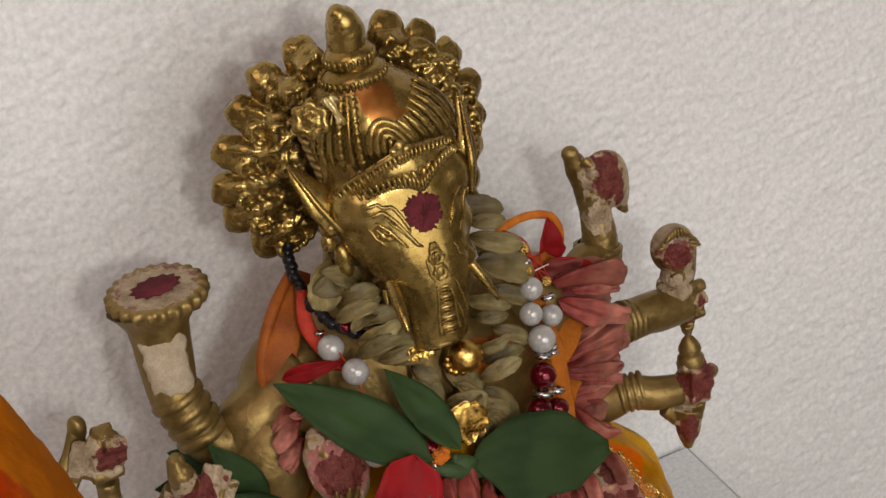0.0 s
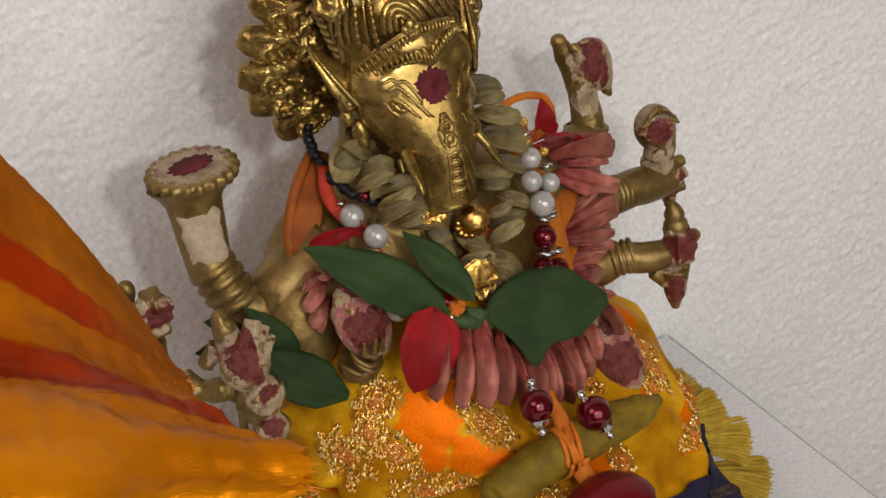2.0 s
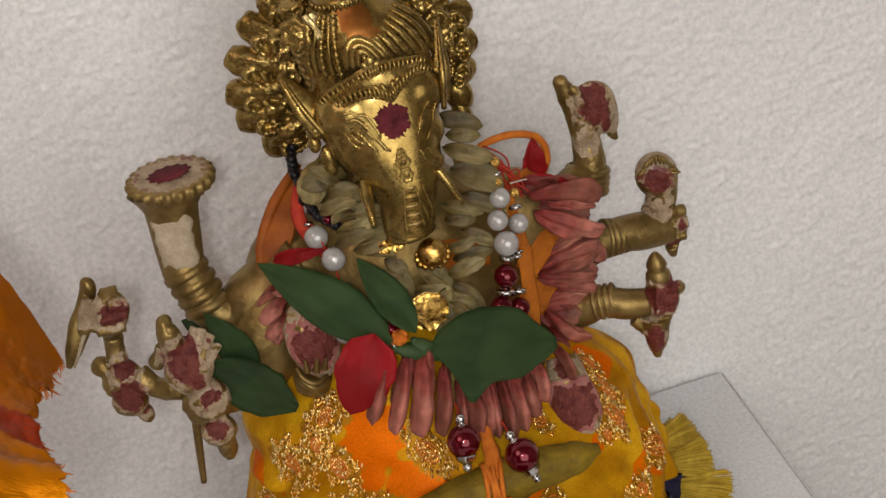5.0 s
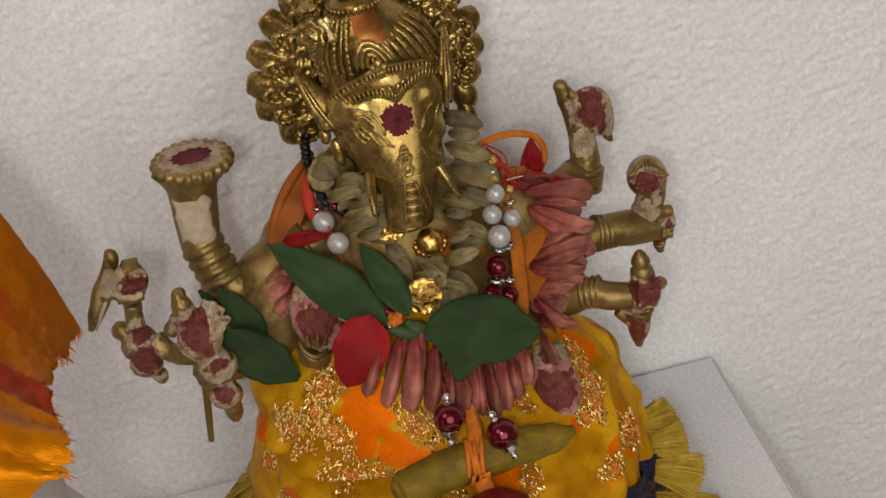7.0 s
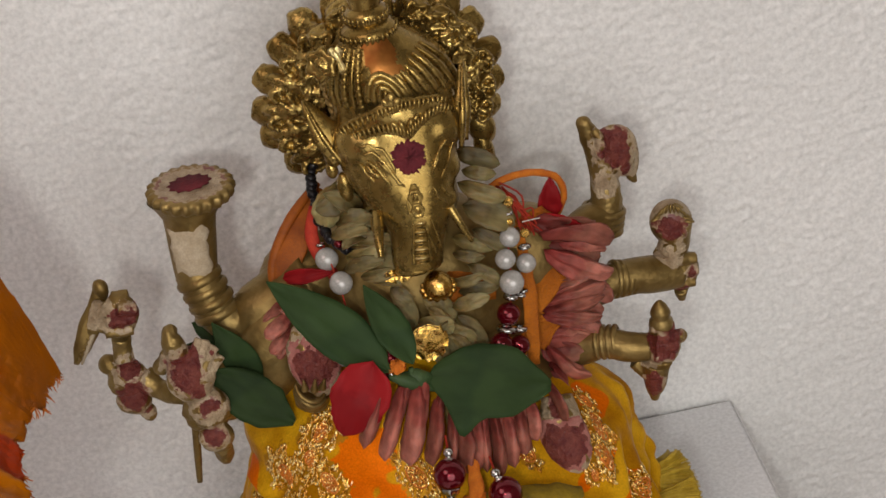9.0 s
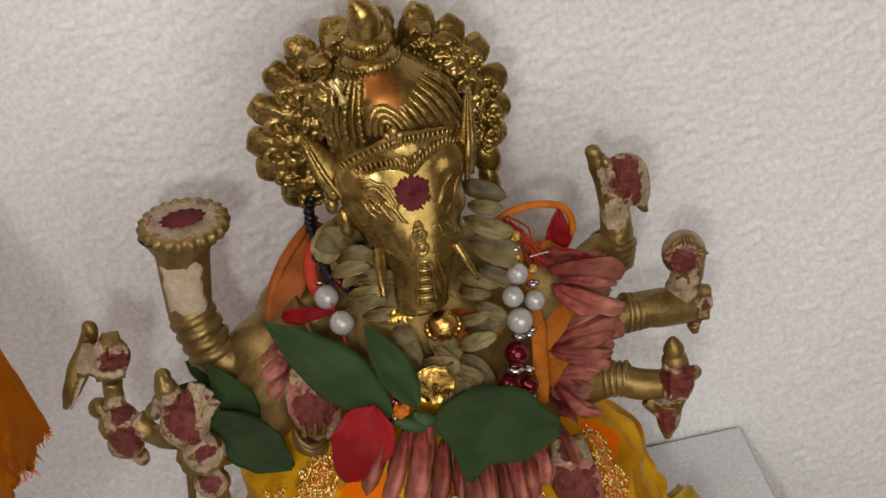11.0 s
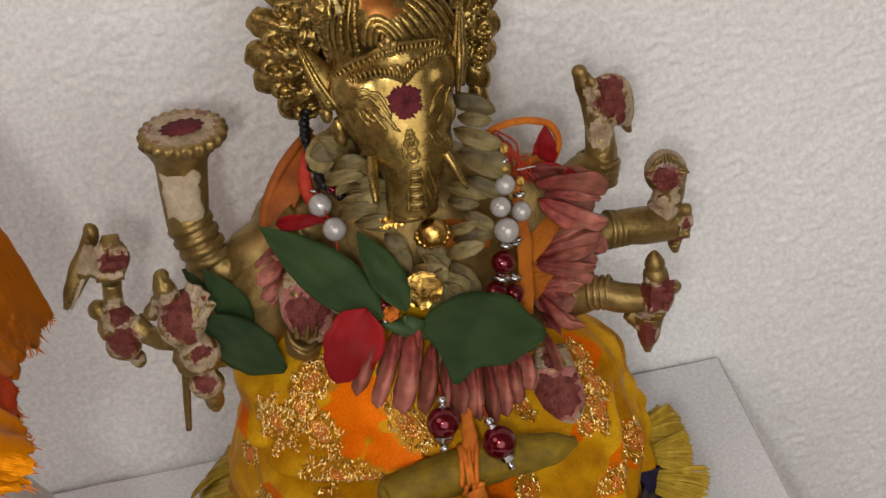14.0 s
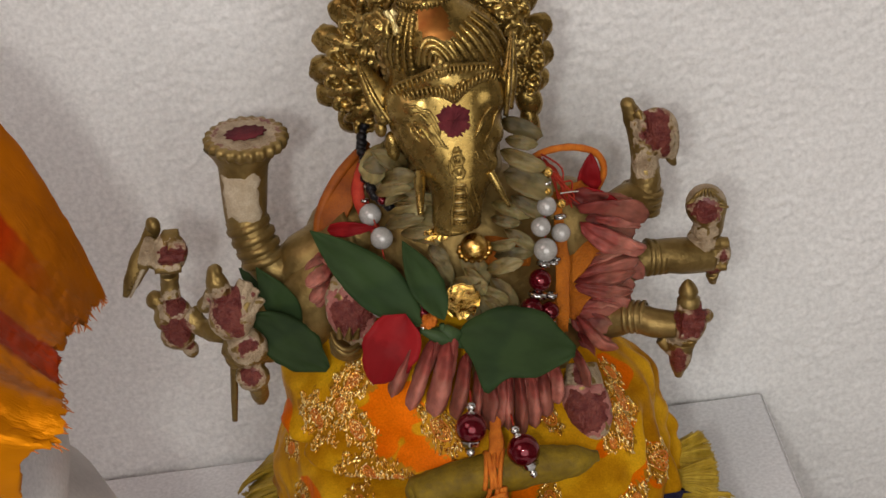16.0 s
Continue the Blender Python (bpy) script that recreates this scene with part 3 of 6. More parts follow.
    for deg, h0, h1, r in ((285, 0.0060, 0.0135, 0.0011), (293, 0.0055, 0.0140, 0.0011), (301, 0.0050, 0.0150, 0.0010), (310, 0.0040, 0.0160, 0.0010), (320, 0.0020, 0.0165, 0.0010), (332, 0.0000, 0.0170, 0.0010), (345, -0.0020, 0.0170, 0.0010)):
        s.tube([crown(deg, h0, 0.0002), crown(deg - 1, h0 * 0.65 + h1 * 0.35, 0.0004), crown(deg - 3, h0 * 0.3 + h1 * 0.7, 0.0004), crown(deg - 6, h1, 0.0002)], [r * 0.6, r, r, r * 0.5], 8, steps=4, rings=0.2 if deg in (301, 320) else 0.0, count=8 if deg in (301, 320) else 0)
    # two fluted rings and the leaning bulb
    ring_ax = Vector((-0.06, 0.06, 1.0))
    for c, r in ((Vector((0.0620, -0.0757, 0.2122)), 0.0080), (Vector((0.0622, -0.0752, 0.2168)), 0.0061)):
        s.lathe(c, ring_ax, [(r * 0.80, -0.0022), (r * 0.98, -0.0016), (r, -0.0002), (r * 0.97, 0.0012), (r * 0.84, 0.0020), (r * 0.70, 0.0026), (r * 0.62, 0.0032)], 36, 0)
        teeth = int(r * 4200)
        for i in range(teeth):
            g = math.tau * i / teeth
            s.ball(c + Vector((r * math.cos(g), r * math.sin(g), -0.0002 - 0.06 * r * math.sin(g))), (0.00062, 0.00062, 0.0014), seg=6, rings=5)
    s.tube([(0.0622, -0.0750, 0.2180), (0.0624, -0.0750, 0.2205), (0.0626, -0.0752, 0.2232), (0.0620, -0.0758, 0.2262), (0.0608, -0.0764, 0.2286), (0.0598, -0.0767, 0.2296)], [0.0042, 0.0046, 0.0047, 0.0040, 0.0026, 0.0010], 20)
    # gilt rosette and a scrap of foil at the crown's west side
    ros = Vector((0.0476, -0.0835, 0.2086))
    rax = Vector((-0.35, -0.85, 0.40)).normalized()
    s.lathe(ros, rax, [(0.0030, -0.0030), (0.0046, -0.0004), (0.0044, 0.0006), (0.0030, 0.0010), (0.0022, 0.0004), (0.0014, 0.0014), (0.0, 0.0016)], 36, 0, 1.0, 0.15, 6)
    rows = []
    for i in range(9):
        v = i / 8
        half = 0.0022 * (1 - 0.55 * v) * (0.7 + 0.3 * math.sin(9 * v))
        rows.append([Vector((0.0528, -0.0868, 0.2146)) + Vector((half * (2 * j / 6 - 1) + 0.0016 * v - 0.0010, 0.0, -0.0075 * v)) + Vector((0, 0.0007 * math.sin(4 * j + 7 * v) - 0.0006 - 0.0012 * v, 0)) for j in range(7)])
    s.grid(rows + [[p + Vector((0, 0.0005, 0)) for p in r] for r in rows[::-1]], 5, False)
    # ruffled side locks before the ears
    for i in range(9):
        s.ball((0.0468 + 0.0003 * i, -0.0735 - 0.0007 * i, 0.2040 - 0.0021 * i), (0.0020, 0.0024, 0.0009), (20, 12, 0), 6, 10, 6)
    # head: a long wedge from the brow down the trunk, turned a little to the east
    h = Shape()
    rows = []
    for z, xw, xe, front, back in ((0.2010, 0.0500, 0.0820, -0.0860, -0.0640), (0.1950, 0.0482, 0.0828, -0.0892, -0.0640), (0.1885, 0.0472, 0.0825, -0.0935, -0.0640), (0.1820, 0.0464, 0.0812, -0.0958, -0.0650), (0.1765, 0.0466, 0.0803, -0.0978, -0.0660), (0.1715, 0.0484, 0.0790, -0.0998, -0.0680), (0.1670, 0.0512, 0.0775, -0.1012, -0.0720), (0.1630, 0.0546, 0.0755, -0.1022, -0.0800), (0.1590, 0.0564, 0.0730, -0.1030, -0.0865), (0.1550, 0.0561, 0.0713, -0.1038, -0.0895), (0.1515, 0.0555, 0.0701, -0.1044, -0.0915), (0.1490, 0.0556, 0.0697, -0.1042, -0.0920)):
        mid = 0.0655 if z > 0.163 else 0.0655 - (0.163 - z) * 0.17
        slim = max(0.0, min(1.0, (z - 0.157) / 0.02))
        ring = []
        for j in range(40):
            g = math.tau * j / 40
            c, q = math.cos(g), math.sin(g)
            wide = (xe - mid) if q > 0 else (mid - xw)
            deep = (front - back) * 0.5
            power = 1.0 if c > 0 else 0.8
            ring.append((mid + wide * math.copysign(abs(q) ** (0.92 - 0.05 * slim), q), (front + back) * 0.5 + deep * math.copysign(abs(c) ** power, c), z))
        rows.append(ring)
    h.grid(rows, 0, True, True)
    h.ball((0.0565, -0.0838, 0.1845), (0.0108, 0.0106, 0.0082), (16, 0, -10))
    h.ball((0.0738, -0.0832, 0.1842), (0.0088, 0.0102, 0.0088), (16, 0, 12))
    h.ball((0.0556, -0.0893, 0.1752), (0.0066, 0.0056, 0.0050), (0, 28, -12))
    h.ball((0.0748, -0.0880, 0.1735), (0.0048, 0.0060, 0.0054), (0, -30, 12))
    h.ball((0.0562, -0.0925, 0.1665), (0.0034, 0.0042, 0.0026), (0, 25, 0))
    h.ball((0.0742, -0.0935, 0.1655), (0.0030, 0.0040, 0.0026), (0, -25, 0))
    skin = fuse(h, 0.0005, 14)
    s.add(skin)
    cloud = np.array(skin[0])

    def lay(p, out=0.0):
        """The nearest point of the head's skin, moved outwards."""
        q = Vector(cloud[np.argmin(((cloud - np.array(tuple(p))) ** 2).sum(1))])
        return q + (q - Vector((0.0640, -0.0760, q.z - 0.004))).normalized() * out

    # rim of the trunk, lips and tusks
    s.lathe((0.0627, -0.0980, 0.1493), (0.02, -0.12, -1), [(0.0066, -0.0012), (0.0073, 0.0), (0.0072, 0.0010), (0.0056, 0.0014), (0.0048, 0.0006), (0.0, 0.0004)], 28, 0, 0.86)
    s.tube([(0.0517, -0.0900, 0.1650), (0.0541, -0.0940, 0.1683), (0.0567, -0.0960, 0.1678), (0.0580, -0.0970, 0.1651), (0.0582, -0.0960, 0.1607)], [0.0006, 0.0011, 0.0012, 0.0011, 0.0006], 8)
    s.tube([(0.0543, -0.0950, 0.1663), (0.0537, -0.0990, 0.1644), (0.0531, -0.1030, 0.1618), (0.0527, -0.1060, 0.1585)], [0.0017, 0.0016, 0.0013, 0.0008], 12)
    s.tube([(0.0528, -0.0940, 0.1642), (0.0521, -0.0960, 0.1610)], [0.0009, 0.0005], 8)
    s.tube([(0.0738, -0.0920, 0.1642), (0.0747, -0.0960, 0.1645), (0.0752, -0.0970, 0.1624)], [0.0006, 0.0010, 0.0006], 8)
    s.tube([(0.0742, -0.0970, 0.1645), (0.0759, -0.0990, 0.1604), (0.0785, -0.1000, 0.1538)], [0.0014, 0.0012, 0.0006], 10)
    # engraved lids and creases round both eyes
    creases = ((((0.0516, -0.0940, 0.1873), (0.0552, -0.0970, 0.1883), (0.0581, -0.0990, 0.1867), (0.0601, -0.1000, 0.1829), (0.0611, -0.1000, 0.1794)), 0.00055),
               (((0.0532, -0.0940, 0.1843), (0.0561, -0.0970, 0.1848), (0.0588, -0.0990, 0.1819), (0.0608, -0.1000, 0.1776), (0.0628, -0.1010, 0.1756)), 0.00060),
               (((0.0523, -0.0930, 0.1813), (0.0528, -0.0950, 0.1790), (0.0547, -0.0970, 0.1768)), 0.00060),
               (((0.0544, -0.0940, 0.1821), (0.0565, -0.0970, 0.1800), (0.0596, -0.0990, 0.1755)), 0.00060),
               (((0.0565, -0.0960, 0.1825), (0.0591, -0.0990, 0.1798), (0.0614, -0.1000, 0.1766)), 0.00045),
               (((0.0536, -0.0940, 0.1810), (0.0549, -0.0960, 0.1791), (0.0567, -0.0980, 0.1782)), 0.00085),
               (((0.0767, -0.0920, 0.1834), (0.0738, -0.0950, 0.1803), (0.0710, -0.0970, 0.1762)), 0.00055),
               (((0.0781, -0.0900, 0.1816), (0.0754, -0.0920, 0.1768), (0.0725, -0.0950, 0.1737)), 0.00050),
               (((0.0750, -0.0930, 0.1811), (0.0727, -0.0960, 0.1783), (0.0718, -0.0970, 0.1772)), 0.00070),
               (((0.0701, -0.0970, 0.1725), (0.0705, -0.0970, 0.1695), (0.0717, -0.0960, 0.1660)), 0.00045),
               (((0.0717, -0.0960, 0.1719), (0.0722, -0.0950, 0.1682), (0.0732, -0.0940, 0.1655)), 0.00045),
               (((0.0626, -0.1000, 0.1717), (0.0626, -0.1010, 0.1686), (0.0633, -0.1020, 0.1661)), 0.00045),
               (((0.0663, -0.1030, 0.1641), (0.0674, -0.1030, 0.1590), (0.0681, -0.1030, 0.1535)), 0.00050),
               (((0.0682, -0.1020, 0.1649), (0.0692, -0.1020, 0.1594), (0.0699, -0.1010, 0.1529)), 0.00045))
    for line, r in creases:
        pts = [lay(Vector(p).lerp(Vector(q), u), 0.0001) for p, q in zip(line, line[1:]) for u in (0.0, 0.5)] + [lay(line[-1])]
        s.tube(pts, [r * 0.4] + [r] * (len(pts) - 2) + [r * 0.4], 8, steps=3)
    # two rosettes, a stem and the ridged panel down the trunk
    for p, w in (((0.0655, -0.1000, 0.1739), 0.0013), ((0.0653, -0.1010, 0.1718), 0.0021), ((0.0651, -0.1020, 0.1681), 0.0019)):
        s.lathe(lay(p), (0.05, -1, 0.2), [(w, -0.0010), (w, 0.0003), (w * 0.74, 0.0007), (w * 0.62, 0.0002), (w * 0.34, 0.0006), (0.0, 0.0008)], 24, 0, 1.2, 0.10, 6)
    s.ball(lay((0.0649, -0.1010, 0.1718), 0.0003), (0.0005, 0.0006, 0.0018), (0, 25, 0), seg=8, rings=6)
    a0, a1 = Vector((0.0650, -0.1030, 0.1648)), Vector((0.0636, -0.1050, 0.1529))
    for i in range(15):
        u = i / 14
        # every third ridge in bright brass: the panel's highlight put into the colour
        s.ball(lay(a0.lerp(a1, u)), (0.0015 + 0.0009 * u, 0.0008, 0.00042), (-18, 4, 0), 0 if i % 3 else 5, 8, 5)
    for off in (-1, 1):
        s.tube([lay(a0.lerp(a1, u) + Vector((off * (0.0017 + 0.0011 * u), 0, 0)), 0.0001) for u in (0.0, 0.33, 0.66, 1.0)], [0.0003, 0.00045, 0.0005, 0.0006], 7)
    # brow: two toothed bands with a plain swelling between them
    low = [(0.0482, -0.0815, 0.1790), (0.0494, -0.0855, 0.1832), (0.0522, -0.0895, 0.1868), (0.0562, -0.0925, 0.1893), (0.0605, -0.0942, 0.1902), (0.0640, -0.0950, 0.1894), (0.0668, -0.0955, 0.1878), (0.0692, -0.0950, 0.1896), (0.0727, -0.0938, 0.1914), (0.0764, -0.0905, 0.1910), (0.0795, -0.0855, 0.1870)]
    high = [(0.0462, -0.0800, 0.1835), (0.0478, -0.0845, 0.1880), (0.0508, -0.0880, 0.1917), (0.0550, -0.0908, 0.1945), (0.0598, -0.0925, 0.1966), (0.0632, -0.0932, 0.1978), (0.0655, -0.0934, 0.1984), (0.0690, -0.0926, 0.1976), (0.0730, -0.0906, 0.1963), (0.0772, -0.0870, 0.1942), (0.0806, -0.0815, 0.1905)]
    bands = []
    for u in range(41):
        k = min(int(u / 4), 9)
        w = u / 4 - k
        bands.append((Vector(low[k]).lerp(Vector(low[k + 1]), w), Vector(high[k]).lerp(Vector(high[k + 1]), w)))
    s.grid([[l.lerp(g, v) + Vector((0, -0.0014 * math.sin(math.pi * v) + 0.0004, 0)) for v in (-0.05, 0.1, 0.25, 0.4, 0.55, 0.7, 0.85, 1.05)] for l, g in bands], 0, False)
    for knots in (low, high):
        s.tube([Vector(p) + Vector((0, -0.0003, 0)) for p in knots], [0.00055] * len(knots), 8, steps=4)
    for rows_of, lift, count, tall in ((low, 0.0014, 32, 0.0018), (high, -0.0015, 32, 0.0018)):
        for i in range(count + 1):
            u = i / count * (len(rows_of) - 1)
            k = min(int(u), len(rows_of) - 2)
            p = Vector(rows_of[k]).lerp(Vector(rows_of[k + 1]), u - k)
            side = u / (len(rows_of) - 1) - 0.5
            s.ball(p + Vector((0.0004 * side, -0.0007, lift)), (0.00062, 0.0011, tall), (0, 60 * side, 0), seg=7, rings=5)
    # pointed leaf on the upper band and petals over the parting
    for c, r, turn in (((0.0638, -0.0940, 0.1992), (0.0016, 0.0010, 0.0022), 20), ((0.0626, -0.0938, 0.1985), (0.0012, 0.0009, 0.0016), -40), ((0.0652, -0.0942, 0.1985), (0.0012, 0.0009, 0.0016), 60), ((0.0658, -0.0955, 0.1912), (0.0010, 0.0010, 0.0024), -18), ((0.0676, -0.0954, 0.1912), (0.0010, 0.0010, 0.0024), 22), ((0.0640, -0.0952, 0.1920), (0.0008, 0.0009, 0.0018), -40), ((0.0692, -0.0948, 0.1925), (0.0008, 0.0009, 0.0018), 40)):
        s.ball(c, r, (0, turn, 0), seg=10, rings=8)
    # ears
    s.tube([(0.0482, -0.0845, 0.1795), (0.0455, -0.0835, 0.1862), (0.0425, -0.0810, 0.1925), (0.0405, -0.0790, 0.1968)], [0.0040, 0.0044, 0.0027, 0.0006], 12, flat=0.30)
    s.tube([(0.0476, -0.0872, 0.1795), (0.0440, -0.0850, 0.1870), (0.0404, -0.0796, 0.1968)], [0.0008, 0.0009, 0.0004], 8)
    s.tube([(0.0812, -0.0850, 0.1780), (0.0828, -0.0850, 0.1870), (0.0845, -0.0815, 0.1940), (0.0855, -0.0790, 0.1995)], [0.0022, 0.0026, 0.0016, 0.0005], 12, flat=0.35)
    s.tube([(0.0808, -0.0885, 0.1775), (0.0825, -0.0882, 0.1865), (0.0857, -0.0796, 0.1995)], [0.0008, 0.0010, 0.0004], 8)
    for c, r in (((0.0443, -0.0842, 0.1762), (0.0018, 0.0018, 0.0026)), ((0.0455, -0.0838, 0.1800), (0.0026, 0.0026, 0.0030)), ((0.0470, -0.0845, 0.1700), (0.0024, 0.0024, 0.0050))):
        s.ball(c, r)
    s.ball((0.0893, -0.0600, 0.1665), (0.0042, 0.0036, 0.0060), (0, -12, 0))
    s.ball((0.0890, -0.0610, 0.1590), (0.0030, 0.0030, 0.0070), (0, -6, 0))
    # forehead mark
    n_ax = Vector((0.05, -0.86, 0.50)).normalized()
    ux = Vector((1, 0.06, 0)).normalized()
    uy = n_ax.cross(ux) * -1
    dot = lay((0.0657, -0.0985, 0.1826))
    rings = []
    for k, lift in ((1.0, -0.0004), (0.97, 0.0004), (0.7, 0.0006), (0.4, 0.0007), (0.02, 0.0007)):
        ring = []
        for i in range(72):
            b = math.tau * i / 72
            r = 0.0049 * (1 + 0.16 * noise.noise(Vector((math.cos(b) * 3, math.sin(b) * 3, 1))) + 0.34 * k ** 6 * noise.noise(Vector((math.cos(b) * 8, math.sin(b) * 8, 4))))
            ring.append(lay(dot + ux * r * k * 0.96 * math.cos(b) + uy * r * k * math.sin(b)) + n_ax * lift)
        rings.append(ring)
    s.grid(rings, 2, True, True)
    # torso and shoulders, in duller metal
    dull = len(s.m)
    s.ball((0.060, -0.070, 0.118), (0.040, 0.026, 0.036))
    s.ball((0.030, -0.072, 0.1330), (0.0150, 0.014, 0.0170), (0, 30, 0))
    s.ball((0.094, -0.072, 0.128), (0.016, 0.014, 0.016))
    s.ball((0.0150, -0.0840, 0.1182), (0.0120, 0.0100, 0.0200), (0, 20, 0), rough=0.0006)
    s.ball((0.0144, -0.0760, 0.1225), (0.0140, 0.0110, 0.0160), (0, 35, 0), rough=0.0006)
    s.tube([(0.062, -0.066, 0.150), (0.064, -0.070, 0.172)], [0.017, 0.015], 20)
    # raised arm with the scalloped cup
    s.tube([(0.030, -0.076, 0.134), (0.0166, -0.0790, 0.1323), (0.0083, -0.0800, 0.1296), (0.0027, -0.0790, 0.1344), (0.0003, -0.0770, 0.1432), (-0.0005, -0.0750, 0.1471)], [0.0150, 0.0092, 0.0066, 0.0062, 0.0062, 0.0066], 18)
    cuff, cuff_end = Vector((0.0026, -0.0790, 0.1348)), Vector((-0.0002, -0.0760, 0.1453))
    arm = (cuff_end - cuff).normalized()
    for i in range(4):
        c = cuff.lerp(cuff_end, i / 3)
        s.lathe(c, arm, [(0.0062, -0.0017), (0.0070, -0.0010), (0.0071, 0.0004), (0.0063, 0.0012)], 22)
    cup, cup_top = Vector((-0.0008, -0.0755, 0.1459)), Vector((0.0018, -0.0700, 0.1686))
    arm = (cup_top - cup).normalized()
    tall = (cup_top - cup).length
    s.lathe(cup, arm, [(0.0058, -0.002), (0.0064, 0.10 * tall), (0.0069, 0.35 * tall), (0.0073, 0.62 * tall), (0.0077, 0.78 * tall), (0.0094, 0.90 * tall), (0.0116, tall)], 26, 0)
    daub(s, cup + arm * (0.06 * tall), arm, 0.0064, 0.0076, 0.66 * tall, -1.05, 0.95)
    rim_c = Vector((0.0035, -0.0700, 0.1718))
    s.lathe(rim_c, (0.08, -0.03, 1), [(0.0096, -0.0036), (0.0116, -0.0026), (0.0124, -0.0010), (0.0124, 0.0004), (0.0117, 0.0011), (0.0104, 0.0014), (0.0090, 0.0013), (0.0052, 0.0012), (0.0, 0.0012)], 132, [0, 0, 0, 0, 0, 4, 9, 9], 0.94, 0.045, 22)
    rim2 = [rim_c + Vector((0.0060 * (1 + 0.1 * (-1) ** i) * math.cos(math.tau * i / 24), 0.0042 * (1 + 0.1 * (-1) ** i) * math.sin(math.tau * i / 24), 0.0014)) for i in range(24)]
    s.grid([rim2, [p + Vector((0, 0, 0.0005)) for p in rim2], [rim_c + (p - rim_c) * 0.1 + Vector((0, 0, 0.0017)) for p in rim2]], 2, True, True)
    # hand with a hooked blade: a flat leaf of metal with a beaded ridge
    blade_pts = [Vector(p) for p in ((-0.0261, -0.0900, 0.1572), (-0.0281, -0.0910, 0.1529), (-0.0313, -0.0930, 0.1480), (-0.0346, -0.0950, 0.1431), (-0.0379, -0.0960, 0.1380))]
    s.tube(blade_pts, [0.0022, 0.0026, 0.0033, 0.0026, 0.0008], 12, flat=0.45, up=(0.2, -0.9, 0.3))
    s.ball(blade_pts[0], (0.0022, 0.0022, 0.0032), rough=0.0008)
    for i in range(10):
        s.ball(blade_pts[1].lerp(blade_pts[4], 0.10 + 0.085 * i) + Vector((0.0009 - 0.00006 * i, -0.0016, 0.0)), 0.00062, seg=7, rings=5)
    s.tube([p + Vector((0.0016, -0.0006, 0)) for p in blade_pts[1:]], [0.0006, 0.0009, 0.0007, 0.0004], 7, 1)
    g = Shape()
    g.ball((-0.0221, -0.0935, 0.1500), (0.0052, 0.0042, 0.0066), (0, 6, 0))
    g.tube([(-0.0237, -0.0920, 0.1548), (-0.0188, -0.0920, 0.1539)], [0.0020, 0.0024], 10)
    g.tube([(-0.0261, -0.0970, 0.1502), (-0.0180, -0.0960, 0.1494)], [0.0018, 0.0018], 10)
    g.tube([(-0.0273, -0.0970, 0.1470), (-0.0196, -0.0960, 0.1455)], [0.0017, 0.0017], 10)
    g.tube([(-0.0223, -0.0970, 0.1539), (-0.0174, -0.0960, 0.1520)], [0.0019, 0.0019], 10)
    g.tube([(-0.0286, -0.0950, 0.1471), (-0.0242, -0.0970, 0.1501)], [0.0013, 0.0016], 8)
    g.tube([(-0.0239, -0.0940, 0.1428), (-0.0245, -0.0940, 0.1389), (-0.0248, -0.0950, 0.1349)], [0.0030, 0.0026, 0.0031], 14)
    g.tube([(-0.0267, -0.0945, 0.1559), (-0.0284, -0.0945, 0.1514), (-0.0312, -0.0950, 0.1462)], [0.0020, 0.0026, 0.0016], 10, flat=0.5, up=(0.2, -0.9, 0.3))
    # the hand below it
    g.ball((-0.0253, -0.0940, 0.1278), (0.0060, 0.0046, 0.0064), (0, 10, 0), rough=0.0008)
    g.ball((-0.0299, -0.0920, 0.1330), (0.0030, 0.0030, 0.0030))
    g.ball((-0.0252, -0.0950, 0.1215), (0.0054, 0.0044, 0.0046), (0, 20, 0), rough=0.0006)
    g.ball((-0.0225, -0.0950, 0.1161), (0.0024, 0.0024, 0.0036), (0, -14, 0))
    g.tube([(-0.0212, -0.0950, 0.1283), (-0.0168, -0.0980, 0.1248), (-0.0113, -0.1010, 0.1248), (-0.0063, -0.0980, 0.1220), (0.0016, -0.0900, 0.1202)], [0.0040, 0.0030, 0.0036, 0.0050, 0.0070], 14)
    # open hand with a pointed thumb and spread fingers
    g.ball((-0.0059, -0.1080, 0.1350), (0.0068, 0.0046, 0.0082), (-18, 14, 0), rough=0.0006)
    g.tube([(-0.0076, -0.1060, 0.1384), (-0.0085, -0.1080, 0.1456), (-0.0083, -0.1070, 0.1491), (-0.0065, -0.1070, 0.1502)], [0.0034, 0.0034, 0.0028, 0.0014], 12)
    g.tube([(-0.0108, -0.1040, 0.1397), (-0.0149, -0.1020, 0.1344)], [0.0028, 0.0022], 10)
    g.tube([(-0.0045, -0.1090, 0.1397), (-0.0013, -0.1060, 0.1450)], [0.0019, 0.0013], 8)
    g.tube([(-0.0029, -0.1090, 0.1383), (0.0007, -0.1060, 0.1437)], [0.0019, 0.0013], 8)
    g.tube([(-0.0017, -0.1090, 0.1366), (0.0024, -0.1060, 0.1413)], [0.0019, 0.0013], 8)
    g.tube([(-0.0012, -0.1090, 0.1345), (0.0033, -0.1060, 0.1375)], [0.0019, 0.0013], 8)
    # lower fist with a staff
    g.ball((-0.0044, -0.1070, 0.1217), (0.0066, 0.0048, 0.0070), (0, 24, 0), rough=0.0008)
    g.ball((-0.0080, -0.1080, 0.1189), (0.0028, 0.0026, 0.0032))
    g.ball((-0.0038, -0.1070, 0.1112), (0.0052, 0.0042, 0.0052), rough=0.0006)
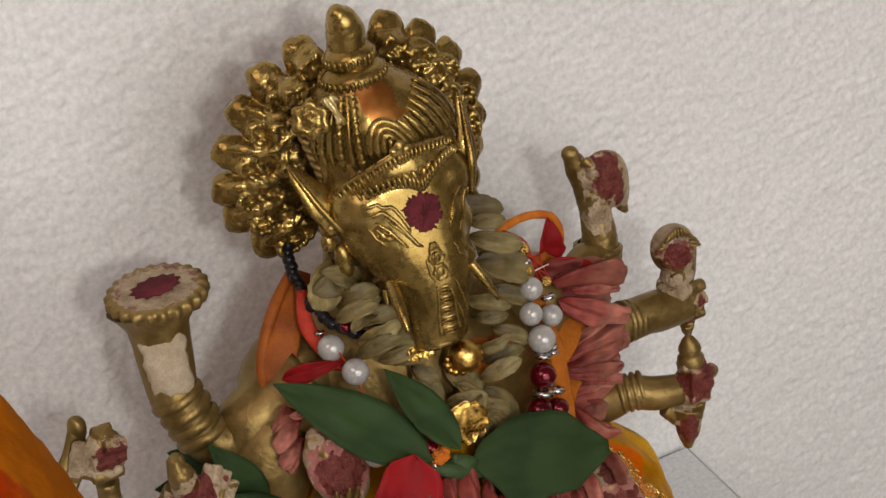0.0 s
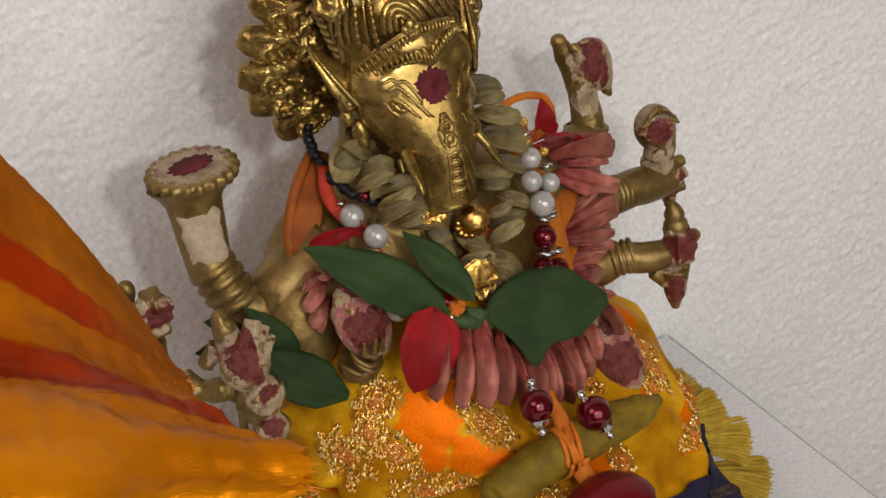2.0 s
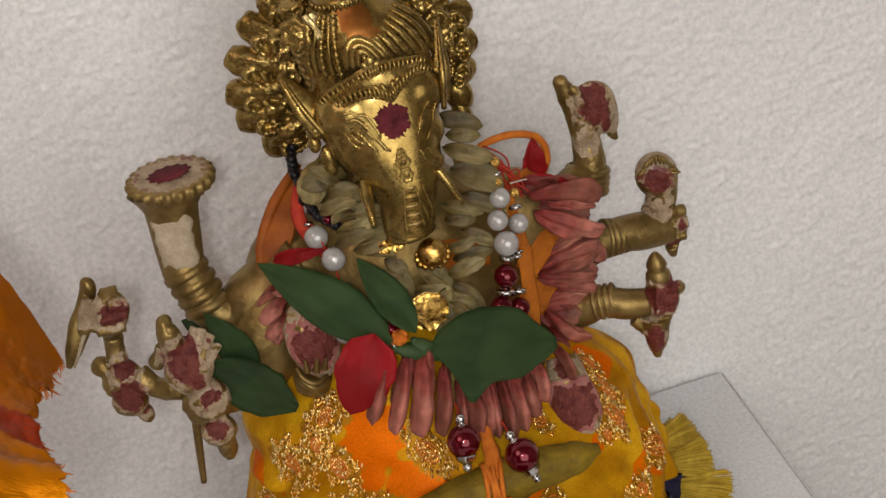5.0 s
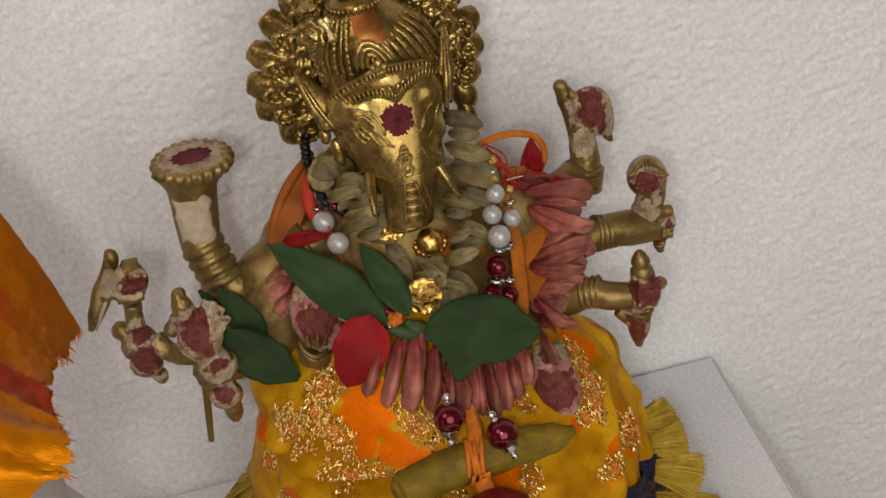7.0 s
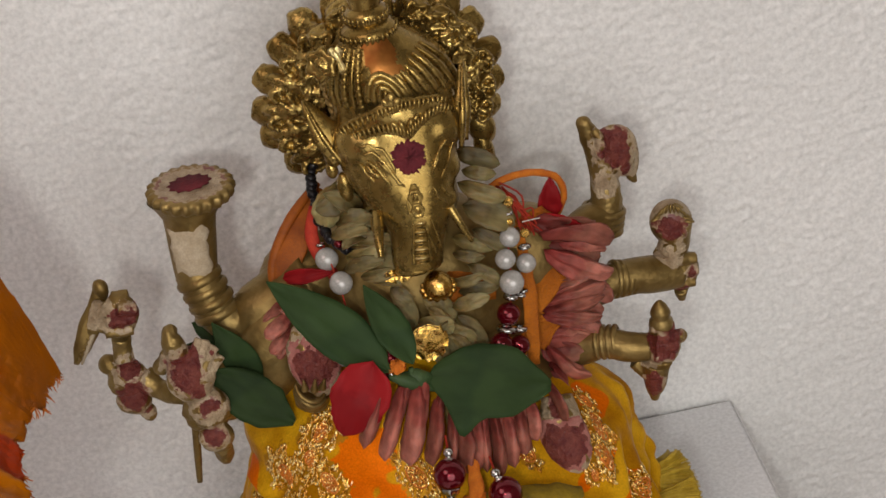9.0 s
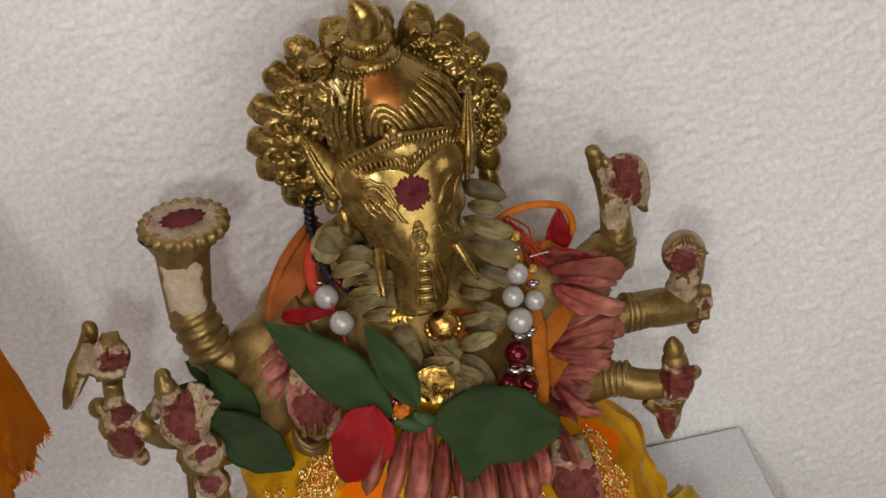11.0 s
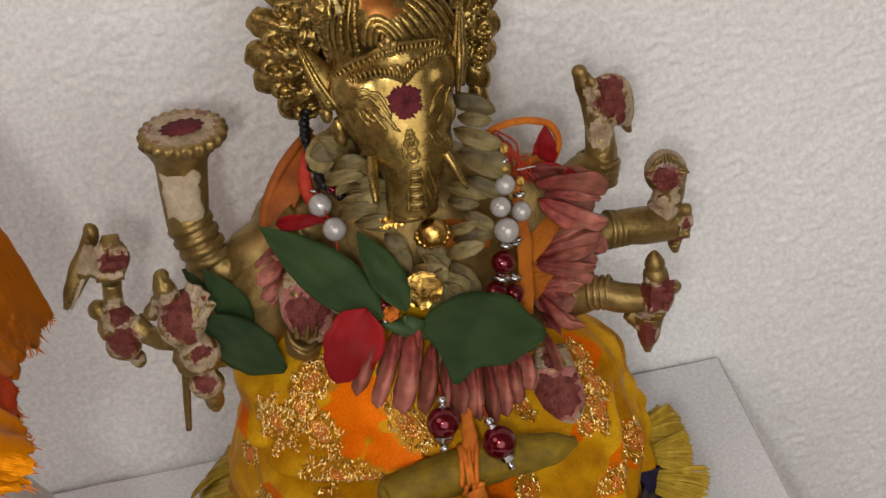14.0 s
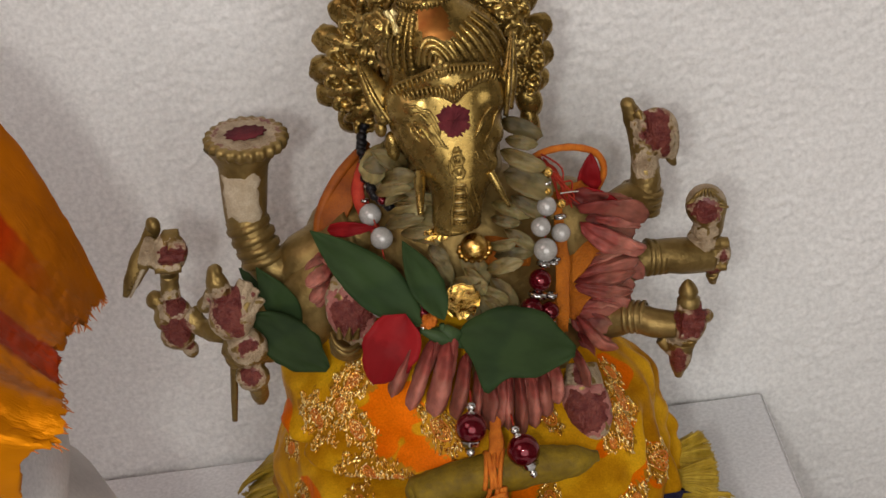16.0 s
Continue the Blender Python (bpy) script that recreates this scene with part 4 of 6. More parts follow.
    g.ball((-0.0076, -0.1090, 0.1121), (0.0015, 0.0015, 0.0017))
    g.tube([(-0.0033, -0.1060, 0.1073), (-0.0033, -0.1040, 0.1023), (-0.0037, -0.1030, 0.0986)], [0.0032, 0.0028, 0.0016], 10)
    g.tube([(-0.0028, -0.1040, 0.1194), (0.0049, -0.0940, 0.1129), (0.0139, -0.0800, 0.1032)], [0.0052, 0.0052, 0.0070], 14)
    s.tube([(-0.0090, -0.1010, 0.1157), (-0.0112, -0.1000, 0.1028), (-0.0133, -0.0990, 0.0902)], [0.0013, 0.0012, 0.0009], 10, 6)
    skin = fuse(g, 0.00042, 2, 0.00035)
    daubed(s, skin, (
        ((-0.0281, -0.0970, 0.1527), 0.0001, 0.0001, 0.0056), ((-0.0212, -0.0980, 0.1508), 0.0046, 0.0034, 0.0050), ((-0.0238, -0.0990, 0.1327), 0.0028, 0.0026, 0.0056), ((-0.0247, -0.1000, 0.1251), 0.0046, 0.0042, 0.0058), ((-0.0221, -0.0980, 0.1179), 0.0012, 0.0012, 0.0030),
        ((-0.0068, -0.1130, 0.1373), 0.0040, 0.0052, 0.0090), ((-0.0038, -0.1130, 0.1405), 0.0014, 0.0040, 0.0070), ((0.0012, -0.1100, 0.1405), 0.0006, 0.0006, 0.0056), ((-0.0029, -0.1120, 0.1247), 0.0030, 0.0022, 0.0062), ((-0.0042, -0.1110, 0.1130), 0.0030, 0.0026, 0.0046), ((-0.0045, -0.1120, 0.1320), 0.0018, 0.0030, 0.0052)))
    # front hand held up in blessing, with a bangle below it
    g = Shape()
    g.ball((0.0283, -0.1040, 0.1287), (0.0076, 0.0042, 0.0112), (-28, -6, 0))
    g.tube([(0.0255, -0.1010, 0.1158), (0.0247, -0.0995, 0.1116)], [0.0056, 0.0054], 14)
    daubed(s, fuse(g, 0.00045, 3, 0.0004), (((0.0283, -0.1085, 0.1288), 0.0056, 0.0052, 0.0100), ((0.0286, -0.1060, 0.1377), 0.0020, 0.0014, 0.0078), ((0.0337, -0.1060, 0.1332), 0.0010, 0.0016, 0.0070)), 7)
    for lift in (0.0, 0.0016):
        s.tube([Vector(p) + Vector((0, 0.0006, -lift)) for p in ((0.0218, -0.1100, 0.1247), (0.0223, -0.1120, 0.1229), (0.0242, -0.1130, 0.1207), (0.0268, -0.1125, 0.1196), (0.0293, -0.1110, 0.1203))], [0.0005, 0.0008, 0.0009, 0.0008, 0.0005], 9, 0)
    for p, q in (((0.0243, -0.1130, 0.1251), (0.0245, -0.1140, 0.1290)), ((0.0267, -0.1135, 0.1245), (0.0278, -0.1145, 0.1289)), ((0.0289, -0.1120, 0.1236), (0.0302, -0.1130, 0.1272))):
        s.tube([p, q], [0.0012, 0.0003], 8, 0)
    # the other front hand, smeared pink and maroon
    g = Shape()
    g.ball((0.0941, -0.1150, 0.0897), (0.0074, 0.0046, 0.0118), (-30, -8, 0))
    g.tube([(0.0942, -0.1090, 0.1015), (0.0936, -0.1130, 0.0963)], [0.0046, 0.0062], 12)
    for x0, y0 in (((0.0890, -0.1180, 0.0835), (0.0874, -0.1190, 0.0802)), ((0.0910, -0.1180, 0.0808), (0.0901, -0.1190, 0.0777)), ((0.0936, -0.1180, 0.0794), (0.0933, -0.1190, 0.0764)), ((0.0961, -0.1180, 0.0805), (0.0965, -0.1190, 0.0777))):
        g.tube([x0, y0], [0.0022, 0.0017], 8)
    daubed(s, fuse(g, 0.00045, 3, 0.0003), (((0.0933, -0.1195, 0.0905), 0.0068, 0.0056, 0.0120), ((0.0925, -0.1180, 0.1015), 0.0012, 0.0022, 0.0100)), 7)
    # arm with the conch
    s.tube([(0.094, -0.072, 0.124), (0.1075, -0.0715, 0.1265), (0.1165, -0.0665, 0.1290), (0.1207, -0.0640, 0.1278)], [0.0130, 0.0072, 0.0066, 0.0060], 16)
    c_ax = (Vector((0.1226, -0.0630, 0.1363)) - Vector((0.1197, -0.0640, 0.1254))).normalized()
    for i in range(4):
        s.lathe(Vector((0.1198, -0.0640, 0.1256)) + c_ax * (0.0021 * i), c_ax, [(0.0056, -0.0011), (0.0068, -0.0005), (0.0068, 0.0005), (0.0056, 0.0011)], 18)
    g = Shape()
    g.tube([(0.1226, -0.0630, 0.1336), (0.1230, -0.0620, 0.1406), (0.1226, -0.0610, 0.1481), (0.1211, -0.0600, 0.1542), (0.1194, -0.0600, 0.1597)], [0.0050, 0.0044, 0.0042, 0.0035, 0.0024], 16)
    g.tube([(0.1204, -0.0640, 0.1279), (0.1227, -0.0630, 0.1342)], [0.0056, 0.0050], 14)
    g.ball((0.1193, -0.0600, 0.1603), (0.0024, 0.0024, 0.0024))
    g.ball((0.1284, -0.0620, 0.1489), (0.0046, 0.0036, 0.0080), (0, -12, 0))
    g.tube([(0.1236, -0.0610, 0.1561), (0.1287, -0.0610, 0.1561), (0.1317, -0.0610, 0.1519), (0.1321, -0.0610, 0.1448), (0.1312, -0.0610, 0.1405), (0.1322, -0.0610, 0.1374)], [0.0016, 0.0022, 0.0024, 0.0022, 0.0018, 0.0008], 10)
    for p, q in (((0.1217, -0.0630, 0.1588), (0.1229, -0.0660, 0.1567)), ((0.1225, -0.0640, 0.1553), (0.1231, -0.0670, 0.1545)), ((0.1218, -0.0640, 0.1520), (0.1224, -0.0670, 0.1516))):
        g.tube([p, q], [0.0017, 0.0013], 8)
    daubed(s, fuse(g, 0.00042, 2, 0.0003), (((0.1269, -0.0670, 0.1521), 0.0042, 0.0064, 0.0082), ((0.1292, -0.0660, 0.1454), 0.0016, 0.0030, 0.0050), ((0.1227, -0.0670, 0.1416), 0.0001, 0.0001, 0.0044)))
    # arm with the round bud
    fore = [(0.096, -0.076, 0.116), (0.1090, -0.0780, 0.1130), (0.1209, -0.0760, 0.1147), (0.1312, -0.0740, 0.1121), (0.1402, -0.0720, 0.1097)]
    s.tube(fore, [0.0090, 0.0056, 0.0050, 0.0058, 0.0054], 16, steps=6)
    f_ax = (Vector(fore[3]) - Vector(fore[2])).normalized()
    for i in range(5):
        s.lathe(Vector((0.1201, -0.0760, 0.1145)) + f_ax * (0.0019 * i), f_ax, [(0.0050, -0.0010), (0.0060 - 0.0002 * i, -0.0005), (0.0060 - 0.0002 * i, 0.0005), (0.0050, 0.0010)], 18)
    g = Shape()
    g.ball((0.1425, -0.0710, 0.1089), (0.0044, 0.0046, 0.0064), (0, 12, 0))
    g.tube([(0.1386, -0.0755, 0.1162), (0.1457, -0.0745, 0.1150)], [0.0020, 0.0018], 9)
    g.tube([(0.1379, -0.0755, 0.1122), (0.1457, -0.0745, 0.1108)], [0.0020, 0.0019], 9)
    g.tube([(0.1379, -0.0750, 0.1077), (0.1446, -0.0745, 0.1065)], [0.0019, 0.0017], 9)
    g.tube([(0.1405, -0.0720, 0.1029), (0.1407, -0.0710, 0.0988)], [0.0024, 0.0015], 9)
    g.tube([(0.1389, -0.0720, 0.1139), (0.1379, -0.0720, 0.1187)], [0.0050, 0.0048], 12)
    daubed(s, fuse(g, 0.00042, 2, 0.0003), (((0.1399, -0.0760, 0.1049), 0.0022, 0.0022, 0.0028), ((0.1371, -0.0770, 0.1196), 0.0001, 0.0001, 0.0054), ((0.1437, -0.0770, 0.1109), 0.0012, 0.0022, 0.0030)))
    g = Shape()
    g.ball((0.1399, -0.0710, 0.1274), (0.0066, 0.0054, 0.0074), (0, -6, 0))
    g.tube([(0.1401, -0.0715, 0.1256), (0.1402, -0.0720, 0.1212), (0.1385, -0.0720, 0.1173)], [0.0060, 0.0048, 0.0046], 14)
    skin = fuse(g, 0.00045, 4)
    daubed(s, skin, (((0.1388, -0.0770, 0.1281), 0.0038, 0.0034, 0.0054), ((0.1400, -0.0730, 0.1340), 0.0001, 0.0001, 0.0080), ((0.1383, -0.0770, 0.1205), 0.0001, 0.0001, 0.0046)))
    bud_row = [Vector(p) for p in ((0.1346, -0.0755, 0.1323), (0.1360, -0.0765, 0.1349), (0.1380, -0.0768, 0.1358), (0.1401, -0.0768, 0.1355), (0.1421, -0.0766, 0.1343), (0.1437, -0.0760, 0.1319), (0.1447, -0.0752, 0.1288))]
    for i in range(13):
        u = i / 2
        k = min(int(u), 5)
        s.ball(bud_row[k].lerp(bud_row[k + 1], u - k), (0.00052, 0.0010, 0.0017), (0, 70 - 12 * i, 0), seg=6, rings=5)
    # arm with the spindle
    s.tube([(0.092, -0.082, 0.102), (0.1050, -0.0860, 0.1000), (0.1127, -0.0900, 0.1025), (0.1188, -0.0930, 0.1014), (0.1253, -0.0940, 0.1004)], [0.0080, 0.0056, 0.0046, 0.0046, 0.0042], 16)
    for i in range(4):
        s.lathe(Vector((0.1108, -0.0890, 0.1023)) + Vector((0.0017 * i, -0.0006 * i, 0.0001 * i)), (1, -0.35, 0.05), [(0.0044, -0.0009), (0.0053, -0.0004), (0.0053, 0.0004), (0.0044, 0.0009)], 18)
    g = Shape()
    g.ball((0.1289, -0.0950, 0.1010), (0.0056, 0.0046, 0.0068), (0, 8, 0))
    g.tube([(0.1259, -0.0950, 0.1081), (0.1329, -0.0950, 0.1063)], [0.0024, 0.0022], 10)
    for p, q in (((0.1266, -0.0985, 0.1070), (0.1335, -0.0975, 0.1049)), ((0.1259, -0.0990, 0.1042), (0.1328, -0.0980, 0.1017)), ((0.1256, -0.0990, 0.1006), (0.1314, -0.0980, 0.0983))):
        g.tube([p, q], [0.0019, 0.0018], 9)
    g.ball((0.1346, -0.0950, 0.1029), (0.0020, 0.0020, 0.0024))
    g.tube([(0.1265, -0.0960, 0.0960), (0.1256, -0.0960, 0.0899), (0.1245, -0.0960, 0.0824)], [0.0046, 0.0036, 0.0014], 12)
    g.tube([(0.1201, -0.0940, 0.0963), (0.1234, -0.0950, 0.0919)], [0.0022, 0.0024], 9)
    daubed(s, fuse(g, 0.00042, 2, 0.0003), (((0.1290, -0.1000, 0.1033), 0.0044, 0.0048, 0.0064), ((0.1245, -0.0990, 0.0902), 0.0026, 0.0052, 0.0040), ((0.1244, -0.0980, 0.1002), 0.0001, 0.0001, 0.0042), ((0.1287, -0.0980, 0.1094), 0.0001, 0.0001, 0.0044), ((0.1331, -0.0980, 0.1058), 0.0020, 0.0020, 0.0030)))
    spin = Vector((0.1294, -0.0950, 0.1088))
    s.lathe(spin, Vector((0.1296, -0.0950, 0.1186)) - spin, [(0.0034, -0.0010), (0.0036, 0.0010), (0.0029, 0.0018), (0.0027, 0.0030), (0.0031, 0.0036), (0.0028, 0.0048), (0.0019, 0.0066), (0.0009, 0.0078), (0.0, 0.0082)], 20)
    # seated body down to the base, under the robe
    s.ball((0.060, -0.085, 0.060), (0.050, 0.042, 0.060))
    s.lathe((0.058, -0.085, 0.0), (0, 0, 1), [(0.0, 0.0), (0.056, 0.0), (0.058, 0.004), (0.052, 0.016), (0.0, 0.016)], 32, 0, 0.8)
    s.m[dull:] = [6 if k == 0 else k for k in s.m[dull:]]
    return s.mesh("statue", [brass, cream_paste, maroon_paste, stained_brass, patchy_m, bright_brass, dull_brass, pink_paste, worn_maroon, worn_cream])


thing("statue", brass_statue(), "small brass elephant-headed statue with many arms, daubed with paste", "statue")


# ---- robe with its border, gold work and fringe ----
ROBE = ((0.120, 0.014, 0.014, 0.010), (0.110, 0.034, 0.024, 0.018), (0.098, 0.049, 0.033, 0.026), (0.085, 0.0555, 0.044, 0.030), (0.074, 0.0605, 0.062, 0.033), (0.062, 0.0640, 0.070, 0.036), (0.045, 0.0670, 0.074, 0.038), (0.024, 0.0690, 0.076, 0.040), (0.0, 0.0700, 0.078, 0.042))


def robe_point(b, z, out=0.0):
    """A point of the robe at angle b (0: towards the east, a quarter turn on: the front) and height z."""
    for (z1, x1, f1, k1), (z0, x0, f0, k0) in zip(ROBE, ROBE[1:]):
        if z >= z0:
            u = (z - z0) / (z1 - z0)
            hx, hf, hk = x0 + (x1 - x0) * u, f0 + (f1 - f0) * u, k0 + (k1 - k0) * u
            break
    low = max(0.0, min(1.0, (0.105 - z) / 0.06))
    fold = 0.0022 * low * math.sin(7 * b + 1.3 + 18 * z) + 0.0018 * low * noise.noise(Vector((math.cos(b) * 3, math.sin(b) * 3, z * 40)))
    ey = hf if math.sin(b) > 0 else hk
    # a deep crease under the gathered cloth at the west, and a raised fold at the east
    deg = math.degrees(b) % 360
    side = max(0.0, min(1.0, (deg - 102) / 14, (176 - deg) / 12))
    line = z - 0.0786 - 0.0034 * max(0.0, min(1.0, (deg - 142) / 16)) - 0.0018 * max(0.0, min(1.0, (142 - deg) / 30))
    fold -= side * (0.0110 * math.exp(-(line / 0.0020) ** 2) - 0.0046 * math.exp(-((line - 0.0050) / 0.0028) ** 2) + 0.0030 * max(0.0, min(1.0, -line / 0.003)))
    # a slanting tuck that runs up from it
    tuck = deg - 152 + (z - 0.0820) * 900
    fold -= 0.0030 * max(0.0, min(1.0, (z - 0.080) / 0.003, (0.094 - z) / 0.006)) * math.exp(-(tuck / 2.6) ** 2)
    near = (deg + 180) % 360 - 180
    fold += 0.0046 * low * (math.exp(-((near - 14 + (z - 0.08) * 700) / 4.5) ** 2) - 0.7 * math.exp(-((near - 23 + (z - 0.08) * 700) / 4.0) ** 2))
    fold += 0.0034 * low * noise.noise(Vector((deg * 0.06 + 60 * z, 90 * z, 3.0))) + 0.0019 * low * noise.noise(Vector((deg * 0.17 - 90 * z, 160 * z, 5.0)))
    # slanting pleats on the east side
    east = max(0.0, min(1.0, (62 - near) / 20, (near + 30) / 20))
    fold += 0.0028 * low * east * math.sin((near + 900 * (z - 0.08)) * 0.34 + 2.0 * noise.noise(Vector((near * 0.05, z * 50, 7.0))))
    if math.cos(b) > 0:
        hx -= 0.0042 * max(0.0, min(1.0, (0.080 - z) / 0.018)) * math.cos(b)
    k = 1 + (fold + out) / max(hx, 0.02)
    west = 0.009 * max(0.0, min(1.0, (z - 0.082) / 0.018))
    return Vector((0.0595 - 0.02 * (0.11 - z) - west + hx * k * math.cos(b), -0.085 - ey * k * math.sin(b), z))


ORANGE = ((108, 0.0995, 12, 0.0066), (103, 0.0885, 9, 0.0045), (115, 0.0930, 7, 0.0055), (165, 0.0850, 10, 0.0060), (33, 0.0838, 6, 0.0050), (30, 0.0686, 10, 0.0034), (42, 0.0664, 7, 0.0030), (76, 0.0770, 6, 0.0030), (49, 0.0800, 3, 0.0018), (142, 0.0900, 4, 0.0018), (150, 0.0700, 9, 0.0035), (88, 0.0690, 10, 0.0040), (20, 0.0895, 8, 0.0055), (40, 0.0822, 7, 0.0024), (24, 0.0642, 8, 0.0048), (34, 0.0655, 8, 0.0040))
GOLD = ((128, 0.1050, 9, 0.0036), (142, 0.0932, 9, 0.0052), (129, 0.0988, 6, 0.0030), (124, 0.0930, 6, 0.0042), (94, 0.0936, 5, 0.0052), (121, 0.0840, 10, 0.0030), (113, 0.0832, 4, 0.0018), (38, 0.0814, 4, 0.0040), (28, 0.0866, 3.5, 0.0032), (45, 0.0802, 3, 0.0016), (59, 0.0905, 3, 0.0032), (30, 0.0682, 6, 0.0022), (43, 0.0666, 5, 0.0020), (70, 0.0762, 3, 0.0026), (94, 0.0772, 5, 0.0018), (130, 0.0750, 5, 0.0022), (168, 0.0752, 5, 0.0024), (155, 0.0655, 7, 0.0030), (100, 0.0660, 7, 0.0030), (16, 0.0620, 6, 0.0030), (31, 0.0850, 5, 0.0042), (39, 0.0824, 6, 0.0030), (22, 0.0900, 4, 0.0030), (24, 0.0645, 5, 0.0040))


def block(shapes, b, z):
    """How deep (b, z) lies inside the nearest of the oval blocks: over one half is inside."""
    deg = math.degrees(b) % 360
    wob = 0.25 * noise.noise(Vector((deg * 0.11, z * 300, 0.5)))
    return max(max(0.0, 1.0 - 0.5 * math.hypot((deg - c) / w, (z - h) / t) + wob) for c, h, w, t in shapes)


def robe_mesh():
    s, n, m = Shape(), 300, 110
    zs = [0.120 - 0.120 * i / m for i in range(m + 1)]
    s.grid([[robe_point(math.tau * j / n, z) for j in range(n)] for z in zs])
    me = s.mesh("cloth", [robe_cloth])
    for name, shapes in (("orange_block", ORANGE), ("gold_block", GOLD)):
        layer = me.attributes.new(name, "FLOAT", "POINT")
        layer.data.foreach_set("value", [block(shapes, math.tau * j / n, z) if j < n * 0.55 else 0.0 for z in zs for j in range(n)])
    return me


robe = thing("robe", None, "yellow and orange brocade robe with gold work round the statue", "robe")
part("cloth", robe_mesh(), robe)

s = Shape()
s.grid([[robe_point(math.tau * j / 144, 0.022 + (0.0160 + 0.0265 * max(0.0, math.sin(math.tau * j / 144))) * (i / 16), 0.0012 + 0.0005 * (i % 2)) for j in range(144)] for i in range(17)])
for k in range(len(s.m)):
    s.m[k] = 1 if 2 <= k // 144 <= 11 and (k // 144 + k % 144 // 3) % 3 else 0
part("border", s.mesh("border", [navy_border, weave_gold]), robe, label="navy woven border")

# gold thread blossoms: rings of small bright stitches lying on the cloth
s = Shape()
rng = random.Random(5)


bit = Shape()
bit.ball((0, 0, 0), 1.0, seg=6, rings=4)


def stitch(p, n, size, tall):
    """A small rounded loop of metal thread lying on the cloth."""
    x = Vector((-n.y, n.x, rng.uniform(-0.2, 0.2))).normalized()
    y = n.cross(x).normalized()
    base = len(s.v)
    s.v.extend(tuple(p + x * (v[0] * size) + y * (v[1] * tall) + n * (v[2] * 0.00028)) for v in bit.v)
    s.f.extend(tuple(base + i for i in f) for f in bit.f)
    s.m.extend([0] * len(bit.f))


def blossom(b, z, wide, tall):
    """Loops of metal thread that fill an oval with a scalloped rim and a ring left open."""
    for _ in range(int(3.3e6 * wide * tall * math.pi)):
        q, a = 1.08 * math.sqrt(rng.random()), rng.uniform(0, math.tau)
        if q > 0.90 + 0.14 * math.cos(8 * a) or 0.46 < q < 0.58:
            continue
        zz = z + q * tall * math.sin(a)
        if not 0.028 < zz < 0.116:
            continue
        p = robe_point(b + q * wide * math.cos(a) / 0.055, zz, 0.0001)
        n_out = Vector((p.x - 0.0595, p.y + 0.085, 0.0)).normalized()
        n_out = Vector((n_out.x + rng.uniform(-0.6, 0.6), n_out.y + rng.uniform(-0.6, 0.6), 0.5 + rng.uniform(-0.6, 0.6))).normalized()
        stitch(p, n_out, rng.uniform(0.00022, 0.00044), rng.uniform(0.00050, 0.00130))


for c, h, w, t in GOLD:
    blossom(radians(c), h, radians(w) * 0.055 * 1.25, t * 1.45)
for k, (c, h, w, t) in enumerate(GOLD):
    r = min(0.0026, t * 0.62)
    ring = [robe_point(radians(c) + r * math.cos(a) / 0.055, h + r * math.sin(a), 0.0004) for a in (math.tau * i / 16 for i in range(17))]
    s.tube(ring, [0.00028] * 17, 5, 1, steps=1)
    for i in range(6):
        a = math.tau * i / 6
        loop = [robe_point(radians(c) + (r * 0.5 * math.cos(a) + r * 0.24 * math.cos(g)) / 0.055, h + r * 0.5 * math.sin(a) + r * 0.24 * math.sin(g), 0.0004) for g in (math.tau * q / 8 for q in range(9))]
        s.tube(loop, [0.0002] * 9, 5, 1, steps=1)
tagged(part("gold_stitching", s.mesh("gold_stitching", [zari, orange_cord]), robe, label="glittering gold zari stitching"), kind="stuff")

# fringe tassels that stand off the robe at both sides
def tassel(seed):
    """A flat bundle of thin strands of length 1 that fans out along x."""
    s, rng = Shape(), random.Random(seed)
    for k in range(150):
        wide = k < 30
        v = (2 * k / 29 - 1) if wide else rng.uniform(-1, 1)
        a, lift = 0.14 * v, rng.uniform(-0.03, 0.05)
        end = rng.uniform(0.90, 0.98) - 0.10 * v * v if wide else rng.uniform(0.90, 1.02) - 0.10 * v * v
        sway = rng.uniform(-0.03, 0.03)
        pts = [(0, a, lift), (0.35, a + 0.12 * v + 0.3 * sway, lift + 0.06), (0.7, a + 0.26 * v + sway, lift + 0.04 + 0.03 * math.sin(9 * v)), (end, a + 0.36 * v + sway, lift * 0.4)]
        if wide:
            s.tube(pts, [0.016, 0.026, 0.034, 0.030], 6, steps=3, up=(0, 0, 1), flat=0.30)
        else:
            s.tube(pts, [0.006, 0.009, 0.010, 0.006], 4, steps=3, up=(0, 0, 1))
    return s.mesh("fringe_tassel", [fringe_gold])


